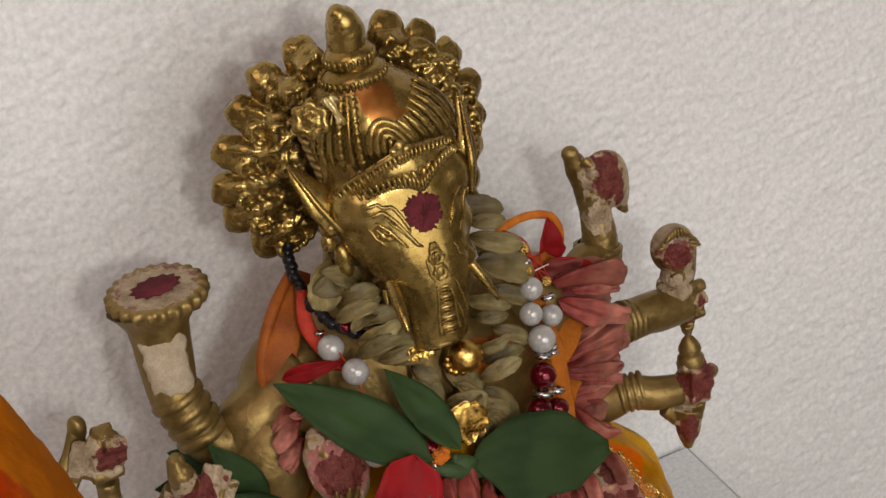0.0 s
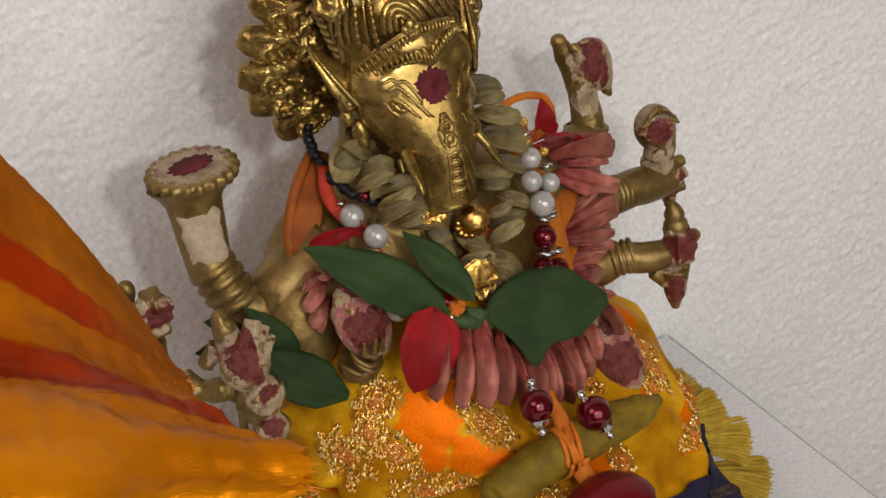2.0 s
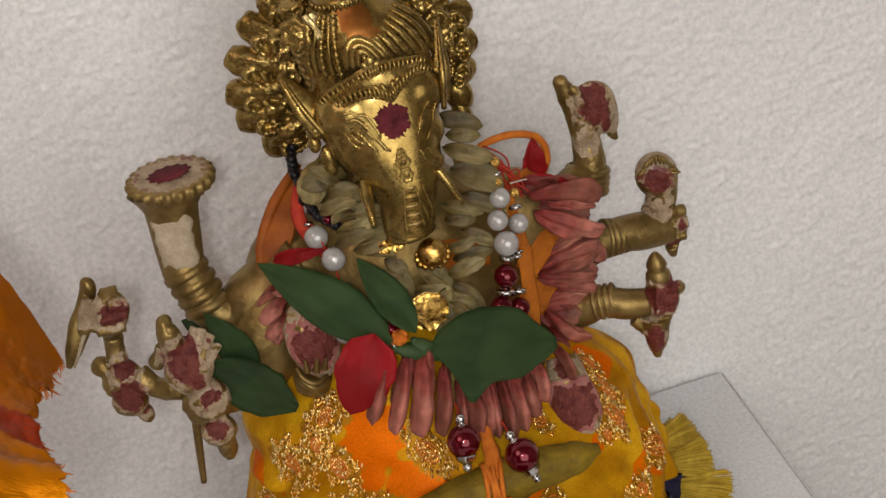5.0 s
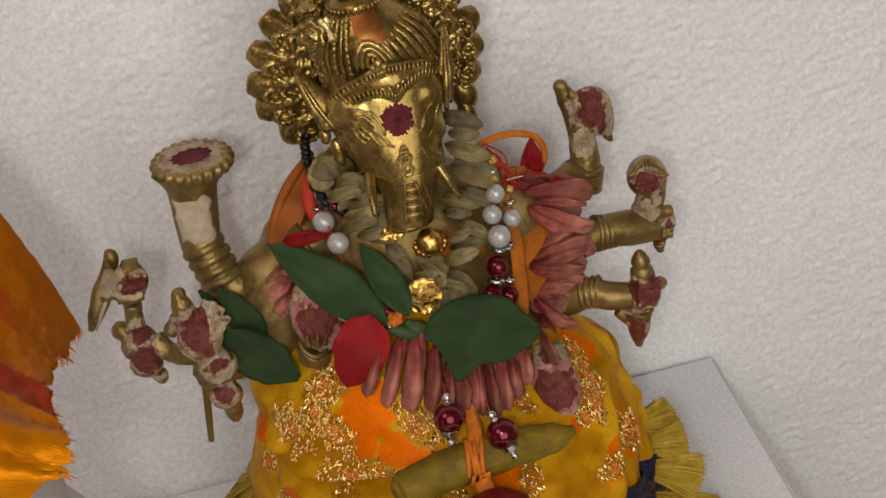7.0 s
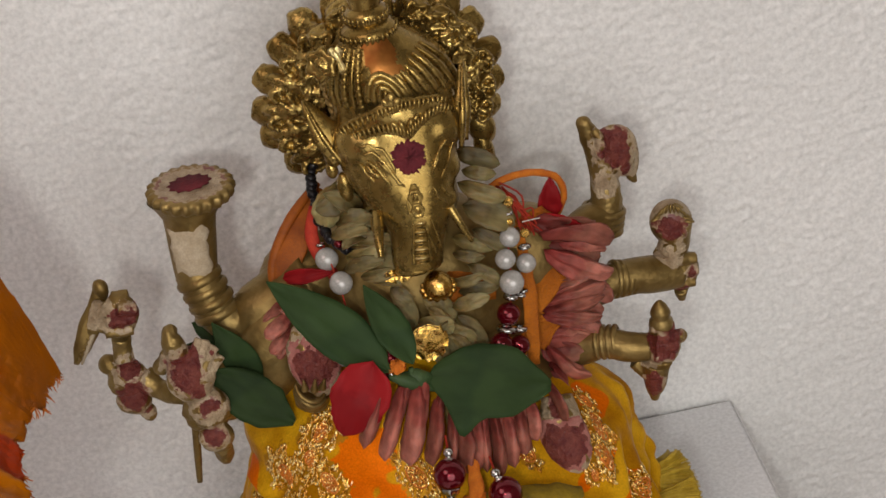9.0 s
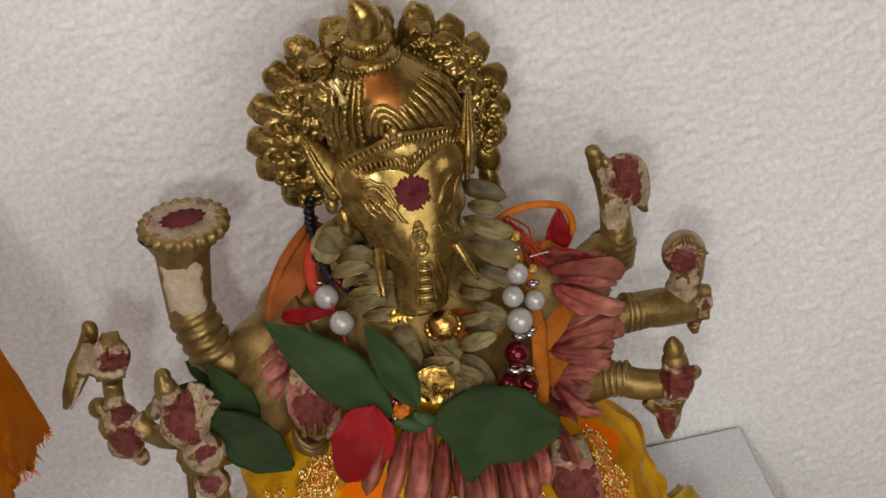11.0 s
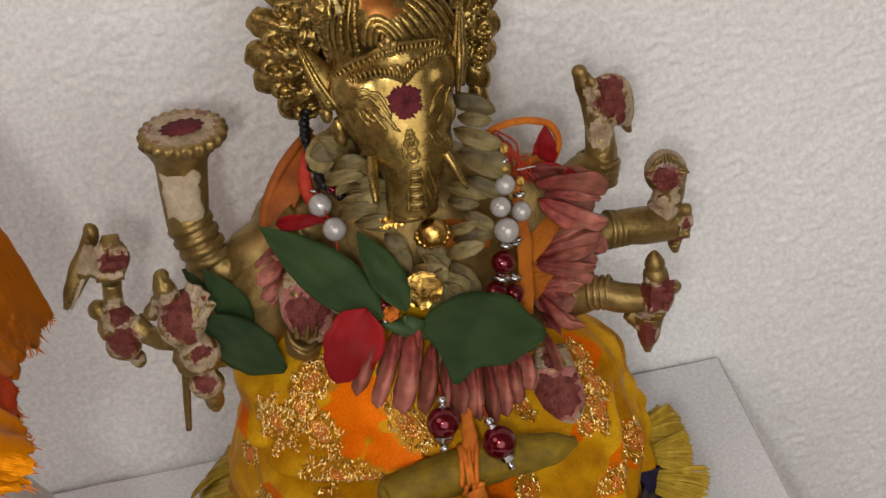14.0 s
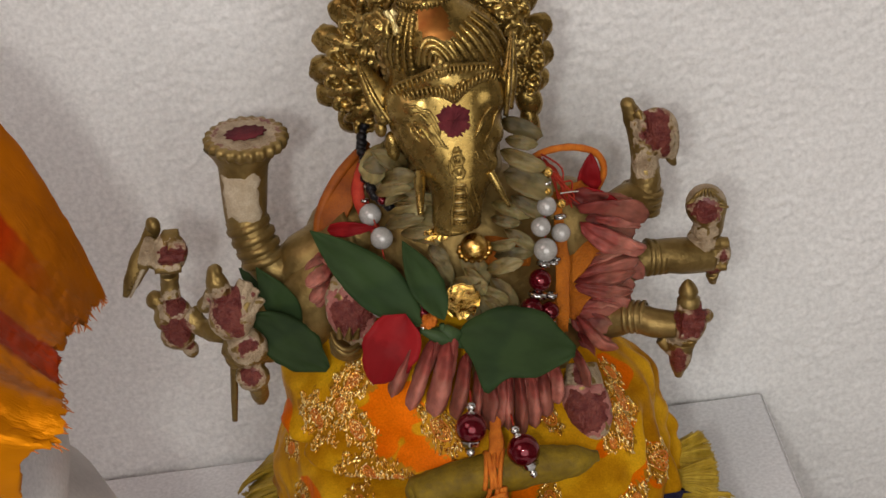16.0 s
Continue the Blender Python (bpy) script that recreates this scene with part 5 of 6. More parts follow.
tassels = [tassel(k) for k in (1, 2, 3)]
rng = random.Random(11)
for base, tip in (((0.119, -0.078, 0.036), (0.1370, -0.070, 0.024)), ((0.120, -0.086, 0.042), (0.1375, -0.082, 0.038)), ((0.120, -0.094, 0.040), (0.1370, -0.097, 0.040)), ((0.119, -0.100, 0.036), (0.1370, -0.110, 0.034)), ((0.117, -0.108, 0.030), (0.1360, -0.122, 0.024)), ((0.119, -0.085, 0.020), (0.1380, -0.075, 0.004)), ((0.120, -0.100, 0.020), (0.1400, -0.105, 0.004)),
                  ((-0.002, -0.060, 0.024), (-0.028, -0.028, 0.004)), ((-0.006, -0.068, 0.022), (-0.038, -0.038, 0.003)), ((-0.008, -0.078, 0.021), (-0.043, -0.052, 0.003)), ((-0.008, -0.090, 0.021), (-0.044, -0.070, 0.003)), ((-0.008, -0.102, 0.020), (-0.042, -0.092, 0.003)), ((-0.002, -0.054, 0.040), (-0.018, -0.032, 0.022)), ((-0.004, -0.066, 0.038), (-0.026, -0.046, 0.020))):
    part("fringe_tassel", tassels[rng.randrange(3)], robe, aim(base, Vector(base).lerp(Vector(tip), rng.uniform(0.90, 1.02) if base[0] > 0.05 else rng.uniform(0.72, 0.9)), (0.1, -0.4, 0.9), rng.uniform(0.85, 1.15) if base[0] > 0.05 else rng.uniform(1.1, 1.5), 0.8), "frayed golden fringe")

# ---- garlands ----
oval = lambda u: 0.22 * max(0.0, 1 - abs(2 * u - 1) ** 2.2) ** 0.6
slim = lambda u: 0.165 * max(0.0, 1 - abs(2 * u - 1) ** 4) ** 0.5
round_leaf = lambda u: 0.31 * math.sin(math.pi * (0.86 * u) ** 0.85) ** 0.75 * min(1.0, 3.2 * (1.03 - u)) ** 0.5
long_leaf = lambda u: 0.21 * math.sin(math.pi * u ** 0.8) ** 0.9
creams = [blade("petal", cream_petal, oval, 0.12, 0.45, 0.060, 14, 8, 0.08, k) for k in range(7)]
pinks = [blade("petal", pink_petal, slim, 0.10, 0.55, 0.10, 14, 8, 0.09, k + 9) for k in range(8)]
plump = [blade("petal", pale_petal, lambda u: 0.136 * max(0.0, 1 - abs(2 * u - 1) ** 4.5) ** 0.5 * (0.66 + 0.34 * u), 0.16, -0.90, 0.125, 18, 8, 0.06, k + 60) for k in range(5)]
crumpled = [blade("petal", pale_petal, lambda u: 0.140 * max(0.0, 1 - abs(2 * u - 1) ** 5) ** 0.5 * (0.80 + 0.20 * math.sin(5 * u + k)), 0.12, 0.7 * (-1) ** k, 0.10, 18, 8, 0.085, k + 80) for k in range(6)]
reds = [blade("petal", red_petal, lambda u: 0.36 * math.sin(math.pi * u ** 0.7) ** 0.7, 0.12, 0.3, 0.025, 10, 8, 0.08, k + 20) for k in range(3)]
leaves = [blade("leaf", leaf_green, long_leaf, 0.04, 0.10, 0.008, 20, 8, 0.03, k + 30) for k in range(2)]
broad = [blade("leaf", leaf_green, round_leaf, 0.03, 0.06, 0.008, 24, 10, 0.035, k + 40, lobe) for k, lobe in ((0, 0.0), (1, 0.0), (2, 0.75))]


def petal_row(owner, meshes, rows, rng, face, jitter=0.0012, turn=0.5, reach=(0.78, 1.18)):
    """Lays one petal for each (base, tip, width), each a little turned, longer or shorter."""
    for base, tip, width in rows:
        j = lambda p: Vector(p) + Vector([rng.uniform(-jitter, jitter) for _ in range(3)])
        n = Vector(face) + Vector([rng.uniform(-turn, turn) for _ in range(3)])
        b = j(base)
        e = b + (j(tip) - b) * rng.uniform(*reach)
        part("petal", rng.choice(meshes), owner, aim(b, e, n, width * rng.uniform(0.75, 1.2), rng.uniform(0.8, 1.5)))


# where each petal is strung: base, tip and relative width
CREAM_UPPER = (
    ((0.0798, -0.0830, 0.1672), (0.0913, -0.0850, 0.1641), 1.00),
    ((0.0778, -0.0870, 0.1654), (0.0897, -0.0890, 0.1599), 1.10),
    ((0.0777, -0.0890, 0.1590), (0.0898, -0.0910, 0.1515), 1.00),
    ((0.0796, -0.0910, 0.1521), (0.0888, -0.0930, 0.1443), 1.00),
    ((0.0726, -0.0940, 0.1470), (0.0837, -0.0960, 0.1446), 1.00),
    ((0.0702, -0.0970, 0.1398), (0.0812, -0.0990, 0.1423), 0.90),
    ((0.0695, -0.1000, 0.1325), (0.0842, -0.1020, 0.1367), 0.90),
    ((0.0661, -0.1010, 0.1277), (0.0756, -0.1030, 0.1216), 1.00),
    ((0.0624, -0.1010, 0.1356), (0.0679, -0.1030, 0.1256), 1.00),
    ((0.0595, -0.1020, 0.1317), (0.0694, -0.1040, 0.1309), 0.90),
    ((0.0681, -0.1030, 0.1266), (0.0733, -0.1050, 0.1175), 1.00),
    ((0.0431, -0.0860, 0.1599), (0.0548, -0.0880, 0.1606), 1.10),
    ((0.0399, -0.0890, 0.1574), (0.0525, -0.0910, 0.1588), 1.00),
)
CREAM_LOWER = (
    ((0.0486, -0.0830, 0.1657), (0.0385, -0.0850, 0.1649), 1.20),
    ((0.0451, -0.0800, 0.1692), (0.0389, -0.0820, 0.1572), 1.20),
    ((0.0509, -0.0910, 0.1563), (0.0416, -0.0930, 0.1551), 1.00),
    ((0.0435, -0.0940, 0.1528), (0.0579, -0.0960, 0.1558), 0.90),
    ((0.0416, -0.0950, 0.1493), (0.0543, -0.0970, 0.1516), 1.00),
    ((0.0462, -0.0970, 0.1475), (0.0567, -0.0990, 0.1484), 1.10),
    ((0.0535, -0.1000, 0.1445), (0.0607, -0.1020, 0.1387), 1.10),
    ((0.0540, -0.1030, 0.1401), (0.0559, -0.1050, 0.1321), 1.00),
    ((0.0579, -0.1040, 0.1275), (0.0697, -0.1060, 0.1342), 0.90),
    ((0.0502, -0.0820, 0.1605), (0.0417, -0.0840, 0.1686), 1.10),
    ((0.0767, -0.0960, 0.1434), (0.0836, -0.0980, 0.1371), 0.90),
    ((0.0614, -0.1050, 0.1277), (0.0664, -0.1070, 0.1198), 1.00),
    ((0.0491, -0.0990, 0.1465), (0.0581, -0.1010, 0.1436), 1.00),
)
CREAM = CREAM_UPPER + CREAM_LOWER
PINK_SIDE = (
    ((0.0984, -0.0830, 0.1411), (0.1196, -0.0810, 0.1322), 1.00),
    ((0.1037, -0.0820, 0.1352), (0.1184, -0.0810, 0.1288), 1.10),
    ((0.0987, -0.0840, 0.1345), (0.1188, -0.0830, 0.1227), 1.10),
    ((0.1005, -0.0820, 0.1299), (0.1160, -0.0810, 0.1209), 0.80),
    ((0.0965, -0.0865, 0.1190), (0.1167, -0.0850, 0.1201), 1.10),
    ((0.0957, -0.0870, 0.1165), (0.1152, -0.0855, 0.1167), 1.10),
    ((0.0958, -0.0880, 0.1157), (0.1155, -0.0865, 0.1090), 1.20),
    ((0.0995, -0.0880, 0.1112), (0.1140, -0.0870, 0.1060), 1.00),
    ((0.0940, -0.0885, 0.1080), (0.1141, -0.0870, 0.1000), 1.25),
    ((0.0967, -0.0890, 0.1043), (0.1105, -0.0880, 0.0983), 1.00),
    ((0.0953, -0.0915, 0.1062), (0.1081, -0.0920, 0.0933), 1.60),
    ((0.0952, -0.0920, 0.1013), (0.1050, -0.0925, 0.0858), 1.50),
    ((0.1038, -0.0840, 0.1186), (0.1165, -0.0830, 0.1109), 0.90),
    ((0.1011, -0.0840, 0.1110), (0.1167, -0.0820, 0.1081), 0.90),
    ((0.0930, -0.0935, 0.0998), (0.0996, -0.0940, 0.0871), 1.30),
    ((0.0940, -0.0960, 0.0939), (0.1026, -0.0965, 0.0873), 1.20),
)
PINK_FRONT = (
    ((0.0476, -0.1150, 0.1255), (0.0366, -0.1215, 0.1075), 1.00),
    ((0.0515, -0.1165, 0.1225), (0.0425, -0.1265, 0.1073), 1.10),
    ((0.0558, -0.1170, 0.1215), (0.0486, -0.1270, 0.1043), 1.10),
    ((0.0606, -0.1170, 0.1165), (0.0548, -0.1262, 0.1006), 1.00),
    ((0.0640, -0.1175, 0.1110), (0.0600, -0.1255, 0.0975), 0.95),
    ((0.0660, -0.1180, 0.1110), (0.0632, -0.1255, 0.0950), 0.95),
    ((0.0692, -0.1180, 0.1115), (0.0664, -0.1255, 0.0950), 1.05),
    ((0.0722, -0.1180, 0.1100), (0.0698, -0.1255, 0.0945), 1.00),
    ((0.0755, -0.1175, 0.1090), (0.0738, -0.1255, 0.0905), 1.05),
    ((0.0790, -0.1170, 0.1080), (0.0780, -0.1250, 0.0935), 1.00),
    ((0.0822, -0.1165, 0.1080), (0.0818, -0.1245, 0.0960), 1.05),
    ((0.0858, -0.1155, 0.1080), (0.0850, -0.1235, 0.0985), 1.15),
    ((0.0915, -0.1120, 0.1100), (0.0945, -0.1185, 0.1000), 1.15),
)
PINK_WEST = (
    ((0.0247, -0.0910, 0.1400), (0.0166, -0.0980, 0.1399), 1.40),
    ((0.0248, -0.0910, 0.1359), (0.0160, -0.0980, 0.1340), 1.40),
    ((0.0251, -0.0910, 0.1314), (0.0166, -0.0980, 0.1291), 1.40),
    ((0.0268, -0.0910, 0.1375), (0.0202, -0.0980, 0.1435), 1.40),
    ((0.0238, -0.0910, 0.1300), (0.0174, -0.0980, 0.1259), 1.40),
)

cream_garland = thing("cream_garland", None, "garland of dried cream-green petals round the statue's neck", "garland")
rng = random.Random(3)
petal_row(cream_garland, creams, CREAM, rng, (0.0, -0.8, 0.55), 0.0005)
petal_row(cream_garland, creams, [(Vector(b) + Vector((0.001, 0.006, 0.001)), Vector(e) + Vector((0.002, 0.005, -0.003)), w) for b, e, w in CREAM[::2]], rng, (0.0, -0.8, 0.55), 0.0020)

pink_garland = thing("pink_garland", None, "garland of folded pink petals hung over the statue's chest", "garland")
rng = random.Random(4)
petal_row(pink_garland, plump, PINK_FRONT, rng, (0.1, -0.8, 0.5), 0.0004, 0.25, (0.98, 1.08))
petal_row(pink_garland, plump, [(Vector(b) + Vector((0.0022, 0.0040, 0.0012)), Vector(e) + Vector((0.0022, 0.0052, 0.0026)), w * 0.9) for b, e, w in PINK_FRONT[:11]], rng, (0.1, -0.8, 0.5), 0.0006, 0.3, (0.90, 1.02))
rng = random.Random(14)
petal_row(pink_garland, crumpled, PINK_SIDE, rng, (0.15, -0.75, 0.55), 0.0009, 0.8, (0.92, 1.06))
petal_row(pink_garland, pinks, [(Vector(b) + Vector((-0.001, 0.0035, 0.0012)), Vector(e) + Vector((-0.002, 0.0050, 0.0016)), w) for b, e, w in PINK_SIDE], rng, (0.2, -0.75, 0.5), 0.0010, 0.6, (0.85, 1.05))
petal_row(pink_garland, crumpled, PINK_WEST, rng, (0.2, -0.75, 0.5), 0.0006, 0.4, (0.85, 1.05))
for base, tip, w in (((0.0445, -0.1165, 0.1325), (0.0322, -0.1205, 0.1125), 0.98), ((0.0240, -0.0870, 0.1462), (0.0390, -0.0905, 0.1470), 0.42), ((0.1030, -0.0720, 0.1380), (0.1058, -0.0700, 0.1512), 0.75), ((0.0985, -0.0780, 0.1425), (0.1150, -0.0810, 0.1345), 0.50)):
    part("petal", reds[rng.randrange(3)], pink_garland, aim(base, tip, (0.1, -0.85, 0.5), w), "deep red petal")
s = Shape()
s.tube([(0.0425, -0.1180, 0.1200), (0.0396, -0.1188, 0.1178)], [0.0003, 0.0003], 6)
part("thread", s.mesh("thread", [white_thread]), pink_garland, label="white stringing thread")
s = Shape()
s.tube([(0.0945, -0.0850, 0.1470), (0.1020, -0.0790, 0.1430), (0.1080, -0.0760, 0.1375)], [0.0002, 0.0002, 0.0002], 6)
part("thread", s.mesh("thread", [white_thread]), pink_garland, label="white stringing thread")

# ---- green sprigs ----
sprig = thing("leaf_sprig", None, "fresh green leaf sprig laid on the statue's chest", "leaf sprig", "leaf sprigs")
part("leaf", leaves[0], sprig, aim((0.0490, -0.1165, 0.1275), (0.0198, -0.0968, 0.1526), (0.05, -0.72, 0.70), 0.82))
part("leaf", leaves[1], sprig, aim((0.0554, -0.1185, 0.1299), (0.0461, -0.1010, 0.1476), (0.15, -0.70, 0.70), 0.90))
part("leaf", broad[2], sprig, aim((0.0586, -0.1150, 0.1222), (0.0920, -0.1210, 0.1145), (0.0, -0.7, 0.7), 0.98))
s = Shape()
s.tube([(0.0480, -0.1165, 0.1262), (0.0540, -0.1165, 0.1225), (0.0610, -0.1150, 0.1175)], [0.0010, 0.0022, 0.0012], 10)
s.tube([(0.0540, -0.1160, 0.1200), (0.0545, -0.1152, 0.1265)], [0.0014, 0.0008], 8)
s.ball((0.0550, -0.1150, 0.1215), (0.0050, 0.0024, 0.0042), rough=0.001)
part("stem", s.mesh("stem", [stem_green]), sprig)

sprig_b = thing("leaf_sprig", None, "dark green leaf sprig tucked beside the statue's raised arm", "leaf sprig", "leaf sprigs")
part("leaf", broad[0], sprig_b, aim((-0.0020, -0.1000, 0.1285), (0.0186, -0.1065, 0.1098), (0.1, -0.8, 0.5), 0.80))
part("leaf", leaves[0], sprig_b, aim((0.0110, -0.0940, 0.1160), (0.0015, -0.0920, 0.1400), (0.1, -0.85, 0.5), 0.9))
part("leaf", leaves[0], sprig_b, aim((0.0040, -0.0850, 0.1270), (-0.0062, -0.0720, 0.1278), (0.0, -0.7, 0.7), 0.9))
part("leaf", leaves[1], sprig_b, aim((0.0040, -0.0870, 0.1230), (-0.0130, -0.0820, 0.1260), (0.0, -0.7, 0.7), 1.1))

# ---- pearl necklace ----
ball_s = Shape()
ball_s.ball((0, 0, 0), 1.0, seg=24, rings=16)
pearl_mesh, red_mesh, silver_mesh, gold_mesh, black_mesh = (ball_s.mesh(n, [m]) for n, m in (("pearl", pearl), ("red_bead", red_bead), ("silver_bead", silver), ("gold_bead", gold_leaf), ("black_bead", black_bead)))
ring_s = Shape()
ring_s.lathe((0, 0, 0), (0, 0, 1), [(0.5, -0.35), (0.9, -0.30), (1.0, 0.0), (0.9, 0.30), (0.5, 0.35)], 20, 0, 1.0, 0.10, 10)
rondelle_mesh = ring_s.mesh("rondelle", [silver])
cap_s = Shape()
cap_s.lathe((0, 0, 0), (0, 0, 1), [(0.0, 0.9), (0.35, 0.85), (0.5, 0.55), (0.85, 0.3), (1.0, -0.2)], 20, 0, 1.0, 0.12, 6)
cap_s.ball((0, 0, 1.1), 0.42, seg=10, rings=8)
cap_mesh = cap_s.mesh("bead_cap", [silver])


def bead(owner, name, mesh, p, r, axis=(0, 0, 1)):
    q = Vector((0, 0, 1)).rotation_difference(Vector(axis).normalized()).to_matrix().to_4x4()
    return part(name, mesh, owner, Matrix.Translation(p) @ q @ Matrix.Diagonal((r, r, r, 1)))


necklace = thing("pearl_necklace", None, "string of white pearls, dark red beads and crystal rondelles", "necklace")
for p, r in (((0.0895, -0.0935, 0.1483), 0.0030), ((0.0870, -0.0970, 0.1436), 0.0030), ((0.0928, -0.0955, 0.1398), 0.0029), ((0.0875, -0.1000, 0.1374), 0.0036), ((0.0375, -0.0885, 0.1505), 0.0034), ((0.0402, -0.0965, 0.1468), 0.0034), ((0.0375, -0.1080, 0.1300), 0.0032), ((0.0420, -0.1070, 0.1310), 0.0030)):
    bead(necklace, "pearl", pearl_mesh, p, r)
for p, r in (((0.0940, -0.0930, 0.1482), 0.0014), ((0.0909, -0.0890, 0.1571), 0.0017), ((0.0903, -0.0915, 0.1522), 0.0012)):
    bead(necklace, "gold_bead", gold_mesh, p, r)
for p, r in (((0.0848, -0.1035, 0.1294), 0.0034), ((0.0813, -0.1060, 0.1214), 0.0034), ((0.0864, -0.1050, 0.1190), 0.0030), ((0.0500, -0.1130, 0.1290), 0.0028)):
    bead(necklace, "red_bead", red_mesh, p, r)
for p, r, a in (((0.0864, -0.1015, 0.1337), 0.0021, (0.3, 0.2, 1)), ((0.0894, -0.1010, 0.1332), 0.0014, (0.3, 0.2, 1)), ((0.0835, -0.1048, 0.1254), 0.0027, (0.3, 0.2, 1)), ((0.0874, -0.1040, 0.1240), 0.0020, (0.3, 0.2, 1)), ((0.0862, -0.1060, 0.1160), 0.0018, (0.3, 0.2, 1)), ((0.0931, -0.0945, 0.1447), 0.0018, (0, 0.3, 1)), ((0.0904, -0.0905, 0.1543), 0.0014, (0, 0.3, 1)), ((0.0904, -0.0990, 0.1330), 0.0013, (0, 0.3, 1)), ((0.0365, -0.0850, 0.1535), 0.0013, (0, 0.3, 1)), ((0.0490, -0.1155, 0.1262), 0.0016, (1, 0, 0.4)), ((0.0385, -0.1085, 0.1325), 0.0014, (1, 0, 0.2))):
    bead(necklace, "rondelle", rondelle_mesh, p, r, a)
s = Shape()
s.tube([(0.0890, -0.0870, 0.1580), (0.0886, -0.0950, 0.1462), (0.0866, -0.1010, 0.1340), (0.0830, -0.1045, 0.1250), (0.0700, -0.1080, 0.1130), (0.0520, -0.1080, 0.1180), (0.0420, -0.1040, 0.1320), (0.0395, -0.0960, 0.1470), (0.0372, -0.0850, 0.1540)], [0.00022] * 9, 6)
part("cord", s.mesh("cord", [red_cord]), necklace)

for k, (p, r, down) in enumerate((((0.0589, -0.1372, 0.1042), 0.0046, (-0.15, -0.45, -1)), ((0.0730, -0.1412, 0.0968), 0.0048, (0.30, -0.45, -1)))):
    pend = thing("bead_pendant", None, "dark red bead with silver caps hanging on the robe", "pendant", "hanging bead pendants")
    d = Vector(down).normalized()
    p = Vector(p)
    core = bead(pend, "red_bead", red_mesh, p, r)
    for end, size in ((d, 0.0029), (-d, 0.0014)):
        q = Vector((0, 0, 1)).rotation_difference(end).to_matrix().to_4x4()
        part("bead_cap", cap_mesh, core, core.matrix_basis.inverted() @ Matrix.Translation(p + end * r * 0.92) @ q @ Matrix.Diagonal((size, size, size, 1)), "silver bead cap")
    bead(pend, "silver_bead", silver_mesh, p - d * (r + 0.0017), 0.0014)
    bead(pend, "silver_bead", silver_mesh, p + d * (r + 0.0026), 0.0013)
    s = Shape()
    s.tube([p - d * r, p - d * (r + 0.002) + Vector((0, 0.001, 0)), p - d * (r + 0.0035) + Vector((0, 0.006, -0.001))], [0.0003] * 3, 6)
    part("cord", s.mesh("cord", [red_cord]), pend)

# black bead thread
black = thing("black_bead_string", None, "string of small black beads round the statue's neck", "bead string")
pts = [Vector(p) for p in ((0.0395, -0.062, 0.1700), (0.0375, -0.068, 0.1640), (0.0368, -0.076, 0.1592), (0.0392, -0.086, 0.1565), (0.0430, -0.090, 0.1540), (0.0475, -0.093, 0.1515))]
rng = random.Random(8)
for i in range(26):
    u = i / 25 * (len(pts) - 1)
    k = min(int(u), len(pts) - 2)
    p = pts[k].lerp(pts[k + 1], u - k)
    bead(black, "black_bead", black_mesh, p + Vector([rng.uniform(-0.0004, 0.0004) for _ in range(3)]), rng.uniform(0.0013, 0.0017))
bead(black, "gold_bead", gold_mesh, (0.0372, -0.0775, 0.1582), 0.0010)
bead(black, "red_bead", red_mesh, (0.0418, -0.0905, 0.1560), 0.0014)

# cords and ribbons
cord = thing("cord_loop", None, "orange cotton cord looped behind the statue's shoulder", "cord")
s = Shape()
s.tube([(0.0870, -0.0780, 0.1560), (0.0925, -0.0760, 0.1570), (0.1004, -0.0720, 0.1548), (0.1075, -0.0690, 0.1500), (0.1095, -0.0680, 0.1430), (0.1060, -0.0700, 0.1375), (0.1000, -0.0730, 0.1360)], [0.0011] * 7, 10, rings=0.06, count=40)
part("loop", s.mesh("loop", [orange_cord]), cord)
s = Shape()
rng = random.Random(31)
for k in range(9):
    s = Shape()
    j = lambda w: Vector([rng.uniform(-w, w) for _ in range(3)])
    s.tube([Vector((0.0900, -0.0795, 0.1565)) + j(0.0012), Vector((0.0940, -0.0800, 0.1500)) + j(0.0022), Vector((0.0965, -0.0800, 0.1445)) + j(0.0026), Vector((0.0985, -0.0800, 0.1390)) + j(0.0022)], [0.00030] * 4, 5, steps=4)
    part("thread", s.mesh("thread", [red_cord]), cord, label="loose red thread")

scarf = thing("orange_ribbon", None, "orange cloth ribbon laid over the statue's shoulders", "ribbon")
# the west end takes the darker copy, since it lies in shade
s = Shape()
s.tube([(0.0400, -0.0660, 0.1600), (0.0320, -0.0740, 0.1540), (0.0260, -0.0800, 0.1470), (0.0230, -0.0840, 0.1390)], [0.0026, 0.0045, 0.0044, 0.0026], 14, flat=0.18, rough=0.1)
s.tube([(0.0390, -0.0650, 0.1620), (0.0290, -0.0725, 0.1560), (0.0218, -0.0785, 0.1465), (0.0205, -0.0830, 0.1370)], [0.0012, 0.0016, 0.0016, 0.0012], 10)
part("band", s.mesh("band", [shaded_ribbon]), scarf, label="orange ribbon end with shade put into its darker colour")
s = Shape()
s.tube([(0.0930, -0.0860, 0.1440), (0.0928, -0.0935, 0.1330), (0.0915, -0.0985, 0.1220), (0.0900, -0.1020, 0.1090)], [0.0012, 0.0020, 0.0022, 0.0016], 12, flat=0.14, rough=0.25)
s.tube([(0.0960, -0.0770, 0.1440), (0.0985, -0.0800, 0.1330), (0.0985, -0.0835, 0.1190), (0.0950, -0.0890, 0.1040)], [0.0060, 0.0110, 0.0110, 0.0070], 14, flat=0.12, rough=0.1)
